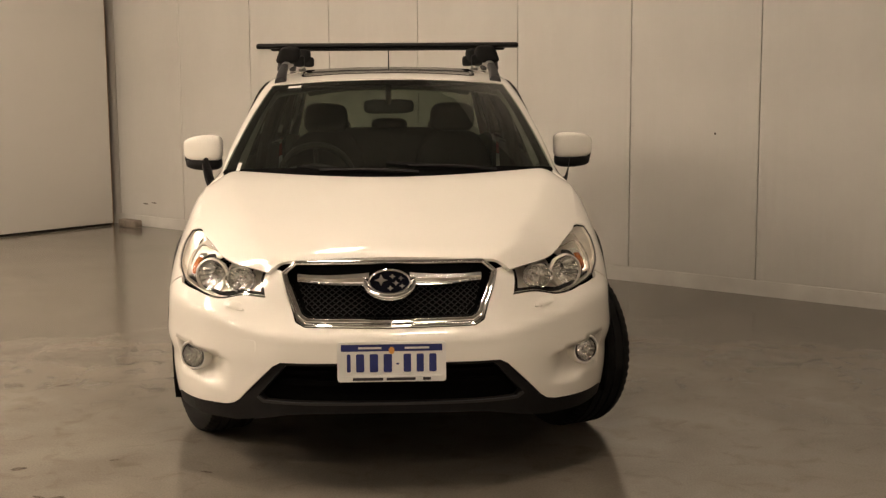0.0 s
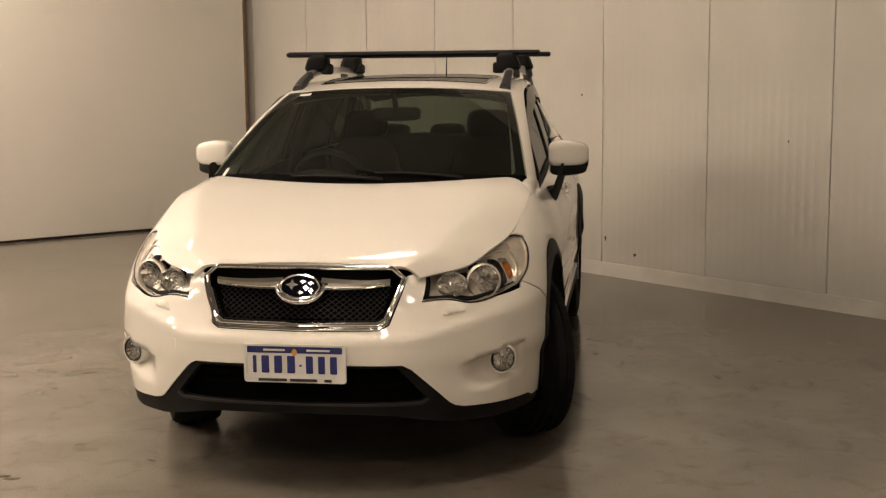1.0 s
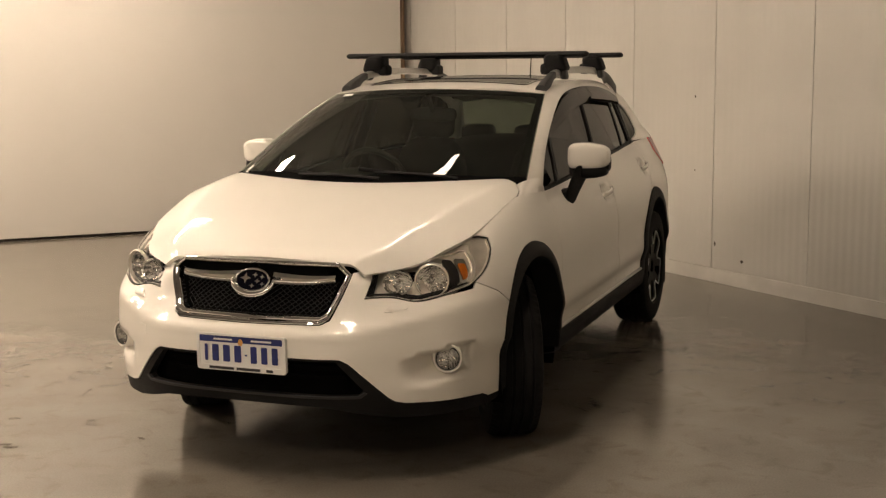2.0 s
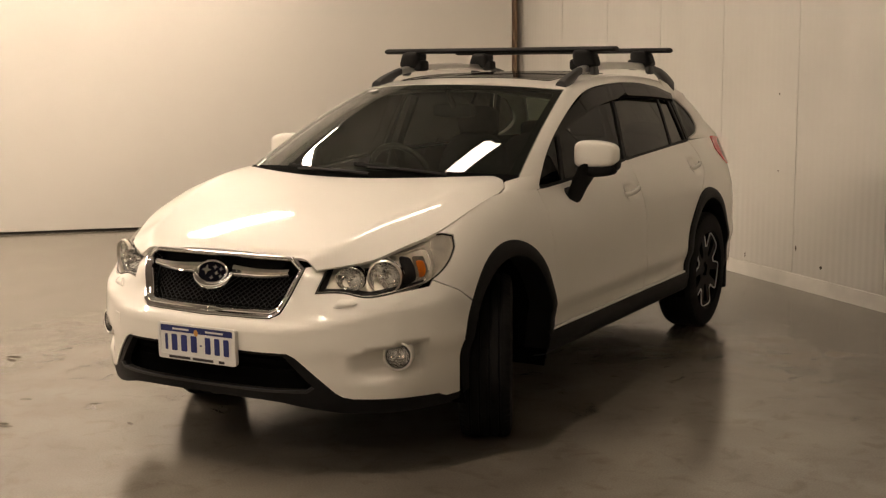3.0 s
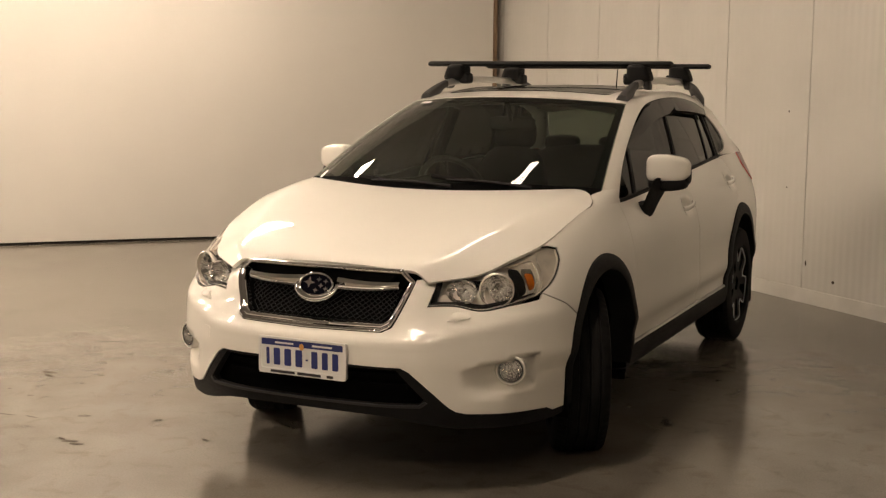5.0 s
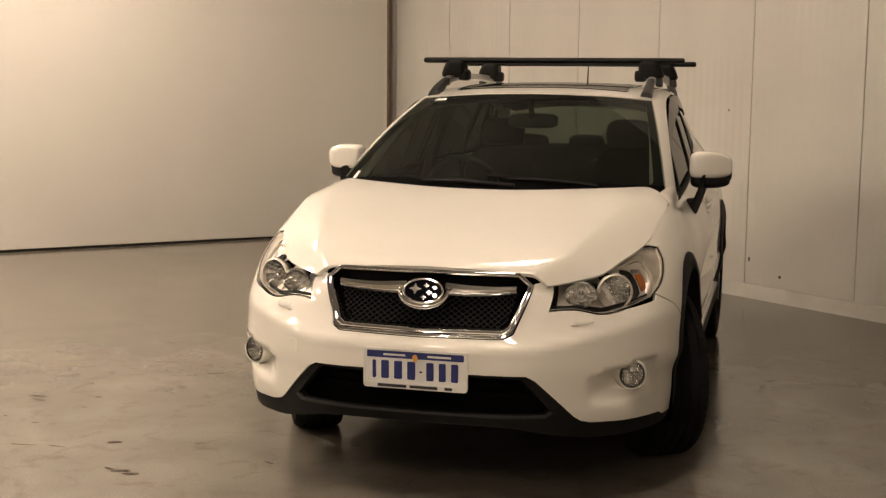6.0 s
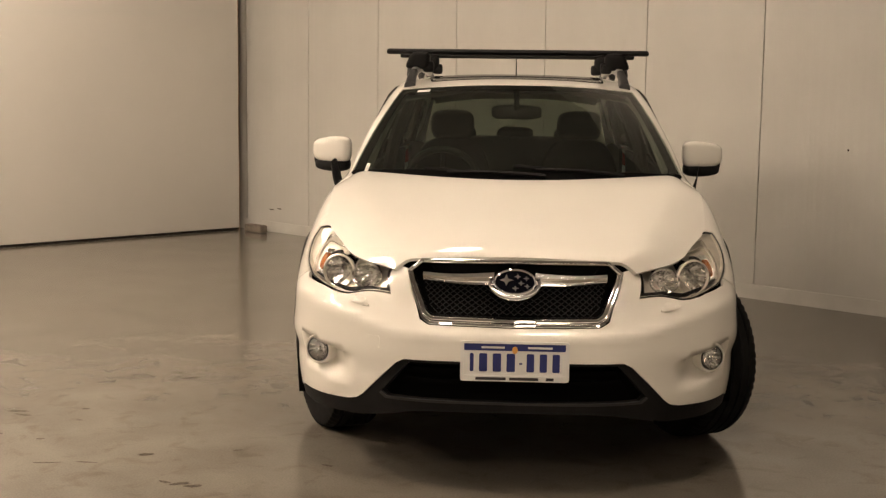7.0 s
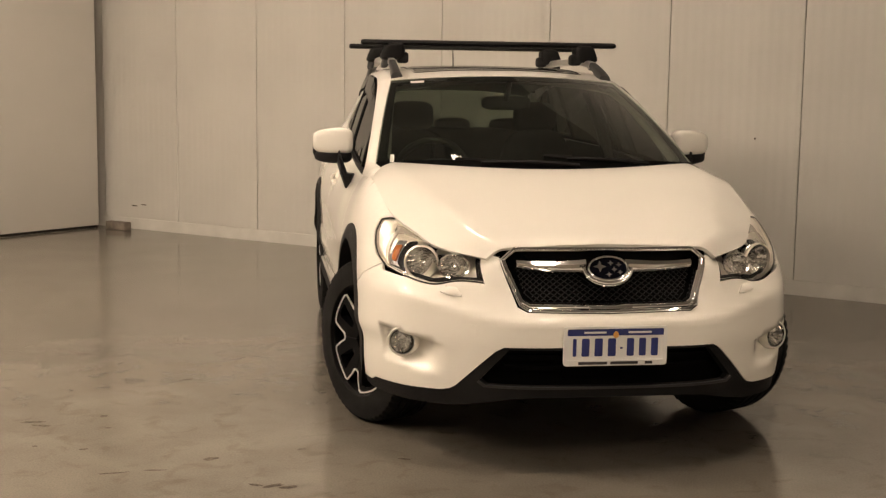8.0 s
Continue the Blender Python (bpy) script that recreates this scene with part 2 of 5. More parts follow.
def rounded(poly, r, k=4):
    """The closed outline with its corners cut round by about r."""
    out, n = [], len(poly)
    for i in range(n):
        p, q, s = (np.array(poly[j % n], float) for j in (i - 1, i, i + 1))
        a, b = p - q, s - q
        la, lb = np.linalg.norm(a), np.linalg.norm(b)
        c = min(r, 0.45 * la, 0.45 * lb)
        p0, p2 = q + a / la * c, q + b / lb * c
        for j in range(k + 1):
            t = j / k
            out.append(tuple((1 - t) ** 2 * p0 + 2 * t * (1 - t) * q + t * t * p2))
    return out


def curve2(points, n=24):
    """A smooth open run of 2D points through the given ones."""
    p = np.array(points, float)
    s = np.concatenate([[0], np.cumsum(np.linalg.norm(np.diff(p, axis=0), axis=1))])
    q = np.linspace(0, s[-1], n)
    return [tuple(v) for v in np.stack([cubic(s, p[:, k])(q) for k in range(p.shape[1])], 1)]


def inside(pts, poly):
    x, y = pts[:, 0], pts[:, 1]
    res = np.zeros(len(pts), bool)
    p = np.array(poly)
    for (x0, y0), (x1, y1) in zip(p, np.roll(p, -1, 0)):
        if y0 != y1:
            res ^= ((y0 > y) != (y1 > y)) & (x < (x1 - x0) * (y - y0) / (y1 - y0) + x0)
    return res


def sheet(name, outline, lift, mat, step=0.03, holes=(), lines=(), thick=0.006, flip=False, edge_step=None, back=True):
    """A panel of sheet: a flat outline with holes, laid on the surface lift(u, v), with thickness and folded edges."""
    loops = [dense(l, edge_step or step * 0.6) for l in (outline, *holes)]
    verts, edges = [], []
    for l in loops:
        k = len(verts)
        verts += l
        edges += [(k + i, k + (i + 1) % len(l)) for i in range(len(l))]
    for l in lines:
        l = dense(l, step * 0.6, False)
        k = len(verts)
        verts += l
        edges += [(k + i, k + i + 1) for i in range(len(l) - 1)]
    rim = np.array(verts)
    lo, hi = rim.min(0), rim.max(0)
    gx, gy = np.meshgrid(np.arange(lo[0] + step / 2, hi[0], step), np.arange(lo[1] + step / 2, hi[1], step))
    g = np.stack([gx.ravel(), gy.ravel()], 1)
    ok = inside(g, loops[0])
    for l in loops[1:]:
        ok &= ~inside(g, l)
    g = g[ok]
    if len(g):
        near = np.concatenate([np.sqrt(((c[:, None] - rim[None]) ** 2).sum(2)).min(1) for c in np.array_split(g, max(1, len(g) // 400))])
        g = g[near > 0.45 * step]
    allv = [Vector(v) for v in verts] + [Vector(v) for v in g]
    ov, oe, of = delaunay_2d_cdt(allv, edges, [], 0, 1e-6)[:3]
    uv = np.array([tuple(v) for v in ov])
    tri = np.array([f for f in of if len(f) == 3])
    mid = uv[tri].mean(1)
    ok = inside(mid, loops[0])
    for l in loops[1:]:
        ok &= ~inside(mid, l)
    tri = tri[ok]
    used = np.unique(tri)
    remap = -np.ones(len(uv), int)
    remap[used] = np.arange(len(used))
    uv, tri = uv[used], remap[tri]
    if flip:
        tri = tri[:, ::-1]
    e = 1e-3
    P = lift(uv[:, 0], uv[:, 1])
    N = np.cross(lift(uv[:, 0] + e, uv[:, 1]) - lift(uv[:, 0] - e, uv[:, 1]), lift(uv[:, 0], uv[:, 1] + e) - lift(uv[:, 0], uv[:, 1] - e))
    N /= np.maximum(np.linalg.norm(N, axis=1), 1e-12)[:, None]
    if flip:
        N = -N
    count = {}
    for t in tri:
        for a, b in ((t[0], t[1]), (t[1], t[2]), (t[2], t[0])):
            count[(a, b)] = 1
    border = [(a, b) for a, b in count if (b, a) not in count]
    n = len(P)
    V, F, NN = [P, P - N * thick], [tri, tri[:, ::-1] + n], [N, -N]
    if not back:
        V, F, NN = V[:1], F[:1], NN[:1]
    base, skirt = n * len(V), []
    sv, sn = [], []
    for i, (a, b) in enumerate(border):
        d = P[b] - P[a]
        o = np.cross(d, N[a] + N[b])
        o /= max(np.linalg.norm(o), 1e-12)
        sv += [P[a], P[b], P[b] - N[b] * thick, P[a] - N[a] * thick]
        sn += [o] * 4
        k = base + 4 * i
        skirt += [(k + 1, k, k + 3, k + 2)]
    V, NN = np.concatenate(V + [np.array(sv)]), np.concatenate(NN + [np.array(sn)])
    return mesh_from(name, V, [*map(tuple, np.concatenate(F)), *skirt], mat, True, NN)


def mirrored(me, name):
    """The same mesh on the car's other side."""
    m2 = me.copy()
    m2.name = name
    m2.transform(Matrix.Diagonal((-1, 1, 1, 1)))
    m2.flip_normals()
    return m2


def grid_mesh(name, P, mat, closed_u=False, closed_v=False, smooth=True, caps=False, flip=False):
    """A mesh from a grid of places P[i][j]."""
    P = np.array(P)
    n, m = P.shape[:2]
    F = []
    for i in range(n if closed_u else n - 1):
        for j in range(m if closed_v else m - 1):
            a, b, c, d = i * m + j, ((i + 1) % n) * m + j, ((i + 1) % n) * m + (j + 1) % m, i * m + (j + 1) % m
            F.append((a, d, c, b) if flip else (a, b, c, d))
    if caps:
        F.append(tuple(range(m))[::1 if flip else -1][::-1])
        F.append(tuple((n - 1) * m + j for j in range(m))[::1 if flip else -1])
    me = mesh_from(name, P.reshape(-1, 3), F, mat, smooth)
    bm = bmesh.new()
    bm.from_mesh(me)
    bmesh.ops.recalc_face_normals(bm, faces=bm.faces)
    bm.to_mesh(me)
    bm.free()
    if smooth:
        me.set_sharp_from_angle(angle=radians(38))
    return me


def box(lo, hi, bevel=0.0, seg=2):
    bm = bmesh.new()
    bmesh.ops.create_cube(bm, size=1)
    for v in bm.verts:
        v.co = Vector([l + (c + .5) * (h - l) for c, l, h in zip(v.co, lo, hi)])
    if bevel:
        bmesh.ops.bevel(bm, geom=bm.edges[:], offset=bevel, segments=seg, affect="EDGES", profile=0.5)
        for f in bm.faces:
            f.smooth = True
    return bm


def blob(name, centre, size, mat, power=3.0, turn=None, shape=None, n=20):
    """A rounded box: half sizes, the power of its roundness, and an optional change of shape in unit space."""
    P = []
    for i in range(n + 1):
        a = -math.pi / 2 + math.pi * i / n
        row = []
        for j in range(2 * n):
            b = 2 * math.pi * j / (2 * n)
            c = lambda q: math.copysign(abs(q) ** (2 / power), q)
            v = [c(math.cos(a)) * c(math.cos(b)), c(math.cos(a)) * c(math.sin(b)), c(math.sin(a))]
            if shape:
                v = shape(*v)
            v = Vector([q * s for q, s in zip(v, size)])
            if turn:
                v = Euler([radians(q) for q in turn]).to_matrix() @ v
            row.append(v + Vector(centre))
        P.append(row)
    me = grid_mesh(name, P, mat, closed_v=True)
    bm = bmesh.new()
    bm.from_mesh(me)
    bmesh.ops.remove_doubles(bm, verts=bm.verts, dist=1e-5)
    bmesh.ops.recalc_face_normals(bm, faces=bm.faces)
    bm.to_mesh(me)
    bm.free()
    return me


def lathe(name, profile, mat, n=48, centre=(0, 0, 0), axis="X", closed=True):
    """Turns a profile of (radius, along) about an axis."""
    P = []
    for r, x in profile:
        row = []
        for k in range(n):
            a = 2 * math.pi * k / n
            c, s = r * math.cos(a), r * math.sin(a)
            row.append({"X": (x, c, s), "Y": (c, x, s), "Z": (c, s, x)}[axis])
        P.append([np.array(centre, float) + np.array(p, float) for p in row])
    return grid_mesh(name, P, mat, closed_u=closed, closed_v=True)


def tube(name, path, radius, mat, n=8, flat=1.0):
    """A rod along a path; flat squeezes it upright."""
    path = [Vector([float(c) for c in p]) for p in path]
    P = []
    for i, p in enumerate(path):
        d = (path[min(i + 1, len(path) - 1)] - path[max(i - 1, 0)]).normalized()
        a = d.cross(Vector((0, 0, 1)))
        a = a.normalized() if a.length > 1e-4 else Vector((1, 0, 0))
        b = a.cross(d)
        r = float(radius[i]) if isinstance(radius, (list, tuple)) else radius
        P.append([p + r * (a * math.cos(2 * math.pi * k / n) + b * flat * math.sin(2 * math.pi * k / n)) for k in range(n)])
    return grid_mesh(name, P, mat, closed_v=True, caps=True)


def joined(name, meshes, mat):
    """Several meshes of one part in one mesh."""
    bm = bmesh.new()
    for m in meshes:
        bm.from_mesh(m)
        bpy.data.meshes.remove(m)
    me = bpy.data.meshes.new(name)
    bm.to_mesh(me)
    bm.free()
    me.materials.append(mat)
    return me


# ---------------------------------------------------------------- the hall
floor = part("floor", box((-16, -16, -0.2), (14, 14, 0.0)), FLOOR, None)
tagged(floor, "polished grey concrete floor with stains and chips", "floor", kind="structure")

ceiling = part("ceiling", box((-16, -16, CEILING), (14, 14, CEILING + 0.2)), CEIL, None)
tagged(ceiling, "dark sheet ceiling of the hall", "ceiling", kind="structure")

# back wall: upright ribbed panels along a line
WALL_AT, WALL_TURN, PANEL_WIDTH = (-0.77, 6.67), -41.2, 0.966
wall_back = new("wall_back", None)
wall_back.matrix_basis = pose(*WALL_AT, 0, 0, 0, WALL_TURN)
tagged(wall_back, "off-white ribbed insulated wall panels with dark joints", "wall", kind="structure")
core = part("wall_core", box((-12, 0.03, 0), (16, 0.25, CEILING)), JOINT, wall_back)
panel_bm = box((0.003, 0.0, 0.0), (PANEL_WIDTH - 0.003, 0.06, CEILING - 0.10), 0.0025, 1)
panel_mesh = bpy.data.meshes.new("panel")
for f in panel_bm.faces:
    f.smooth = False
panel_bm.to_mesh(panel_mesh)
panel_bm.free()
panel_mesh.materials.append(WALL)
for k in range(-11, 15):
    p = part("panel", panel_mesh, WALL, wall_back)
    p.location = (0.36 + PANEL_WIDTH * k, 0, 0.10)

# coving along the foot of the wall
prof = [(0.0, 0.0), (-0.014, 0.0), (-0.012, 0.02), (-0.008, 0.075), (-0.005, 0.098), (0.0, 0.1015)]
cov = part("baseboard", grid_mesh("baseboard", [[(x, y, z) for y, z in prof] for x in np.linspace(-3.0, 15, 60)], COVING), COVING, None)
cov.matrix_basis = pose(*WALL_AT, 0, 0, 0, WALL_TURN)
tagged(cov, "low off-white coving along the wall foot", "baseboard", kind="structure")

# great white sliding panel in front of the corner
DOOR_END = (-2.725, 8.175)
wall_door = new("door_1", None)
wall_door.matrix_basis = pose(*DOOR_END, 0, 0, 0, 45)
tagged(wall_door, "large smooth white insulated sliding door panel with black seal", "door", kind="structure")
part("door_leaf", box((-13.0, 0.0, 0.025), (0.0, 0.12, CEILING - 0.01), 0.006, 2), DOOR_SKIN, wall_door)
part("seal", box((-13.0, 0.02, 0.003), (-0.005, 0.10, 0.03)), SEAL, wall_door, "black rubber bottom seal")

jamb = part("trim", box((-0.04, -0.015, 0.0), (0.04, 0.015, CEILING - 0.02), 0.004, 1), JAMB, None)
jamb.matrix_basis = pose(-2.80, 8.39, 0, 0, 0, WALL_TURN)
tagged(jamb, "brown upright corner jamb behind the door", "trim", kind="structure")

# unseen walls added to close the hall; the south one brightens the chrome's reflections
for name, lo, hi in (("wall_south", (-16, -9.4, 0), (14, -9.2, CEILING)), ("wall_west", (-16, -11.5, 0), (-15.8, 14, CEILING)),
                     ("wall_east", (10.8, -11.5, 0), (11, 14, CEILING)), ("wall_north", (-15.8, 13.8, 0), (10.8, 14, CEILING))):
    w = part(name, box(lo, hi), OTHER_WALL, None)
    tagged(w, "plain painted wall out of view, added to close the hall", "wall", kind="structure")

# small block on the floor in the corner
blk = part("kerb_block", box((-0.13, -0.045, 0.0), (0.13, 0.045, 0.075), 0.012, 2), KERB, None)
blk.matrix_basis = pose(-2.53, 8.02, 0, 0, 0, WALL_TURN)
tagged(blk, "small dark grey concrete block on the floor by the wall", "block")

# luminaires under the ceiling: one build for each strength of tube, then copies
lamp_kinds = {}
for x, y, turn, power in LAMPS:
    place = pose(x, y, LAMP_Z, 0, 0, turn)
    if power in lamp_kinds:
        copy_thing(lamp_kinds[power], place)
        continue
    light = lamp_kinds[power] = new("ceiling_light", None)
    tagged(light, "long four-tube fluorescent ceiling luminaire out of view, most added as fill", "ceiling light", "ceiling lights")
    part("housing", box((-LAMP_LENGTH / 2, -LAMP_WIDTH / 2, 0.03), (LAMP_LENGTH / 2, LAMP_WIDTH / 2, 0.10), 0.01, 1), HOUSING, light)
    for k in range(4):
        yy = (k - 1.5) * LAMP_WIDTH / 4
        part("lamp_tube", box((-LAMP_LENGTH / 2 + 0.02 * (k % 2), yy - 0.029, -0.01), (LAMP_LENGTH / 2 - 0.02 * (k % 2), yy + 0.029, 0.029), 0.012, 2), GLOW[power], light, "glowing tube")
    for q in (-0.4, 0.4):
        part("hanger", tube("hanger", [(q * LAMP_LENGTH, 0, 0.098), (q * LAMP_LENGTH, 0, CEILING - LAMP_Z + 0.002)], 0.006, HOUSING, 6), HOUSING, light)
    light.matrix_basis = place

# scuffs on the wall and chips on the floor
rnd = random.Random(4)


def flake(name, rx, ry, h, mat, n=11):
    bm = bmesh.new()
    ring = [bm.verts.new((rx * math.cos(6.283 * k / n) * rnd.uniform(.6, 1.1), ry * math.sin(6.283 * k / n) * rnd.uniform(.6, 1.1), 0)) for k in range(n)]
    top = bm.verts.new((0, 0, h))
    for k in range(n):
        bm.faces.new((ring[k], ring[(k + 1) % n], top))
    me = bpy.data.meshes.new(name)
    bm.to_mesh(me)
    bm.free()
    me.materials.append(mat)
    return me


marks = []
for u, z, a, b in ((2.33, .28, .011, .022), (2.62, .185, .015, .014), (2.08, 1.34, .008, .012), (2.09, .80, .008, .008), (1.70, .15, .008, .03),
                   (3.91, 1.06, .010, .010), (-2.14, .22, .05, .006), (-2.02, .235, .04, .006)):
    me = flake("mark", a, b, 0.002, SCUFF)
    me.transform(pose(u, -0.0005, z, 90, 0, 0))
    marks.append(me)
wall_marks = part("wall_scuffs", joined("wall_scuffs", marks, SCUFF), SCUFF, None)
wall_marks.matrix_basis = pose(*WALL_AT, 0, 0, 0, WALL_TURN)
tagged(wall_marks, "small brown scuffs and dents on the wall panels", "scuff marks", kind="stuff")
marks = []
for x, y, a, b in ((-1.42, .42, .035, .022), (-1.89, 1.09, .022, .016), (-2.17, 1.02, .06, .02), (-2.12, .96, .05, .015), (-1.2, .07, .05, .02), (-1.14, .05, .04, .02),
                   (-1.26, .09, .03, .012), (-1.58, 1.73, .05, .012), (-1.08, .51, .022, .014), (-1.91, .60, .02, .012), (-1.85, .9, .015, .01),
                   (-1.77, .28, .07, .008), (-1.62, .30, .05, .008), (-.70, .34, .03, .012), (.84, 2.14, .03, .02), (-2.1, .66, .012, .01)):
    me = flake("chip", a, b, 0.0015, SCUFF)
    me.transform(pose(x, y, 0.0006, 0, 0, rnd.uniform(-30, 30)))
    marks.append(me)
chips = part("floor_chips", joined("floor_chips", marks, SCUFF), SCUFF, None)
tagged(chips, "small brown chips and stains on the concrete floor", "floor stains", kind="stuff")

# ---------------------------------------------------------------- the car: its surfaces
# the car stands with its nose at y = 0 and its middle at x = 0
_bp = [(0, 0), (.16, .003), (.30, .013), (.393, .036), (.48, .075), (.567, .130), (.65, .190), (.73, .268), (.79, .362), (.834, .465),
       (.863, .60), (.876, .80), (.877, 1.2), (.873, 2.0), (.868, 2.9), (.864, 3.5), (.848, 3.95), (.808, 4.2), (.70, 4.35), (.50, 4.425), (0, 4.45)]
_s = np.concatenate([[0], np.cumsum([math.dist(a, b) for a, b in zip(_bp, _bp[1:])])])
PLAN_X, PLAN_Y = cubic(_s, [p[0] for p in _bp]), cubic(_s, [p[1] for p in _bp])
S_END = float(_s[-1])
_q = np.linspace(0, S_END, 3000)
_front, _side = _q[PLAN_Y(_q) < 0.7], _q[PLAN_Y(_q) < 4.449]


def sx(x):
    """Where along the plan line the half width x lies, on the nose."""
    return float(np.interp(x, PLAN_X(_front), _front))


def sy(y):
    """Where along the plan line the place y lies, on the side."""
    return float(np.interp(y, PLAN_Y(_side), _side))


NOSE = cubic([.15, .20, .25, .31, .37, .50, .57, .597, .606, .619, .637, .70, .79, .83, .92, 1.1], [.055, .035, .018, .004, 0, 0, .0025, .0055, .0110, .0255, .0435, .088, .130, .150, .21, .34])
SIDE_LOW = cubic([.15, .25, .34, .40, .455, .485, .56, .70, 1.2], [.05, .032, .017, .013, .009, -.002, -.003, 0, 0])
_ty = [.10, .2, .273, .40, .536, .75, 1.0, 1.2, 1.38, 1.66, 2.0, 2.37, 2.7, 3.0, 3.3, 3.55, 3.75, 4.0, 4.4]
TOP_X = cubic(_ty, [.36, .472, .567, .645, .705, .741, .764, .771, .771, .768, .762, .7545, .745, .730, .708, .690, .684, .698, .665])
TOP_Z = cubic(_ty, [.775, .793, .811, .852, .893, .957, 1.012, 1.011, 1.004, 1.012, 1.027, 1.052, 1.069, 1.079, 1.087, 1.092, 1.096, 1.10, 1.08])


def shell(s, z, out=0.0):
    """The painted skin below the hood's edge and the window line: s runs from the nose round the side to the tail."""
    s, z = np.asarray(s, float), np.asarray(z, float)
    sg, a = np.where(s < 0, -1.0, 1.0), np.minimum(np.abs(s), S_END)
    bx, by, tx, ty = PLAN_X(a), PLAN_Y(a), PLAN_X(a, True), PLAN_Y(a, True)
    ln = np.hypot(tx, ty)
    tx, ty = tx / ln, ty / ln
    w = tx ** 2
    yy = np.clip(by, 0.1, 4.4)
    zs = 0.60 + 0.08 * smooth01((by - 0.9) / 0.8)
    t = np.clip((z - zs) / (TOP_Z(yy) - zs), 0, 1.25)
    wf = 1 - smooth01((by - 0.85) / 0.7)
    roll = .999 - .045 * smooth01((by - .45) / .3)
    e = wf * (1 - np.sqrt(np.maximum(1 - (roll * np.minimum(t, 1)) ** 2, 0))) / (1 - np.sqrt(1 - roll ** 2)) + (1 - wf) * t ** 2.3
    e = e + wf * np.maximum(t - 0.999, 0) * 1.5
    side = np.maximum(bx - TOP_X(yy), 0) * e + SIDE_LOW(np.clip(z, .15, 1.2))
    rise = (-.018 + .072 * smooth01((np.abs(bx) - .38) / .42)) * (1 - smooth01((z - .665) / .075)) * smooth01((z - .52) / .06)
    nose = np.where(by < 2, NOSE(np.clip(z - rise, .15, 1.1)), 0.10 * smooth01((z - .6) / .5) + 0.02)
    d = w * nose + (1 - w) * side
    # lamp pockets in the bumper
    ax = np.abs(bx)
    zt = .474 + (ax - .567) * .20
    deep = .058 * smooth01((ax - .565) / .14) * np.where(by < 0.42, 1, 0) * smooth01((.372 - by) / .022)
    below = zt - z
    d = d + deep * smooth01(below / .006) * (1 - smooth01((below - .055) / .075))
    for hy, hz in ((2.357, .910), (3.470, .962)):
        d = d + .020 * np.exp(-((by - hy) / .068) ** 4 - ((z - hz) / .036) ** 4)
    d = d - out
    return np.stack([(bx - ty * d) * sg, by + tx * d, z], -1)


def on_shell(out=0.0):
    return lambda s, z: shell(s, z, out)


def glass_x(y, z):
    a = z - 1.05
    haunch = .045 * smooth01((y - 3.75) / .33) * (1 - .6 * smooth01((y - 4.12) / .2)) * (1 - smooth01((z - 1.08) / .13))
    return .752 - .28 * a - .19 * a * a - .075 * (np.clip(y - 2.4, 0, 1.35) / 1.3) ** 2 + haunch


def cabin(out=0.0):
    """The leaning side of the cabin, over (y, z)."""
    return lambda y, z: np.stack([glass_x(np.asarray(y), np.asarray(z)) + out, np.asarray(y) + 0 * z, np.asarray(z) + 0 * y], -1)


HOOD_C = cubic([.14, .17, .185, .22, .30, .45, .65, .85, 1.0, 1.08, 1.3], [.796, .832, .8455, .8625, .8895, .935, .986, 1.030, 1.057, 1.068, 1.09])


HOOD_FOLD = cubic([.10, .16, .22, .30, .48, .70, .93, 1.15, 1.3], [.89, .88, .86, .81, .765, .80, .85, .88, .89])


def hood_skin(u, y, out=0.0):
    u, y = np.asarray(u, float), np.asarray(y, float)
    xe, ze, zc = TOP_X(y), TOP_Z(y), HOOD_C(y)
    a = np.abs(u)
    uc = HOOD_FOLD(y)
    soft = .020
    over = soft * np.logaddexp(0, (a - uc) / soft)
    full = soft * np.logaddexp(0, (1 - uc) / soft)
    g = .16 * a ** 2 + .84 * (over / full) ** 1.15
    return np.stack([u * xe, y, zc + (ze - zc) * g + out], -1)


def screen(u, v, out=0.0):
    u, v = np.asarray(u, float), np.asarray(v, float)
    x = u * (.693 + (.566 - .693) * v)
    y = 1.01 + .24 * u ** 2 + v * (.93 - .09 * u ** 2)
    z = 1.054 + v * (.395 - .025 * u ** 2)
    h = .02 * np.minimum(1, (u / .58) ** 2) * 4 * v * (1 - v) + out
    return np.stack([x + .25 * u * h, y - .4 * h, z + .9 * h], -1)


ROOF_C = cubic([1.90, 2.2, 2.6, 3.0, 3.4, 3.8, 4.05], [1.446, 1.480, 1.505, 1.507, 1.487, 1.445, 1.405])
ROOF_E = cubic([1.90, 2.09, 2.3, 2.65, 3.05, 3.45, 3.8, 4.05], [1.38, 1.424, 1.458, 1.482, 1.482, 1.455, 1.405, 1.36])
ROOF_X = cubic([1.90, 2.09, 2.3, 2.65, 3.05, 3.45, 3.8, 4.05], [.585, .576, .570, .566, .560, .550, .535, .525])


def roof_skin(u, y, out=0.0):
    u, y = np.asarray(u, float), np.asarray(y, float)
    return np.stack([u * ROOF_X(y), y, ROOF_E(y) + (ROOF_C(y) - ROOF_E(y)) * (1 - np.abs(u) ** 2.4) + out], -1)


def two(name, me, parent, label="", second=None):
    """A part on each side of the car."""
    other = mirrored(me, name)
    return part(name, me, None, parent, label), part(name, other, None, second or parent, label)


def both(half):
    """A closed outline across the middle from its right half, which runs from the middle back to the middle."""
    return list(half) + [(-a, b) for a, b in reversed(half)]


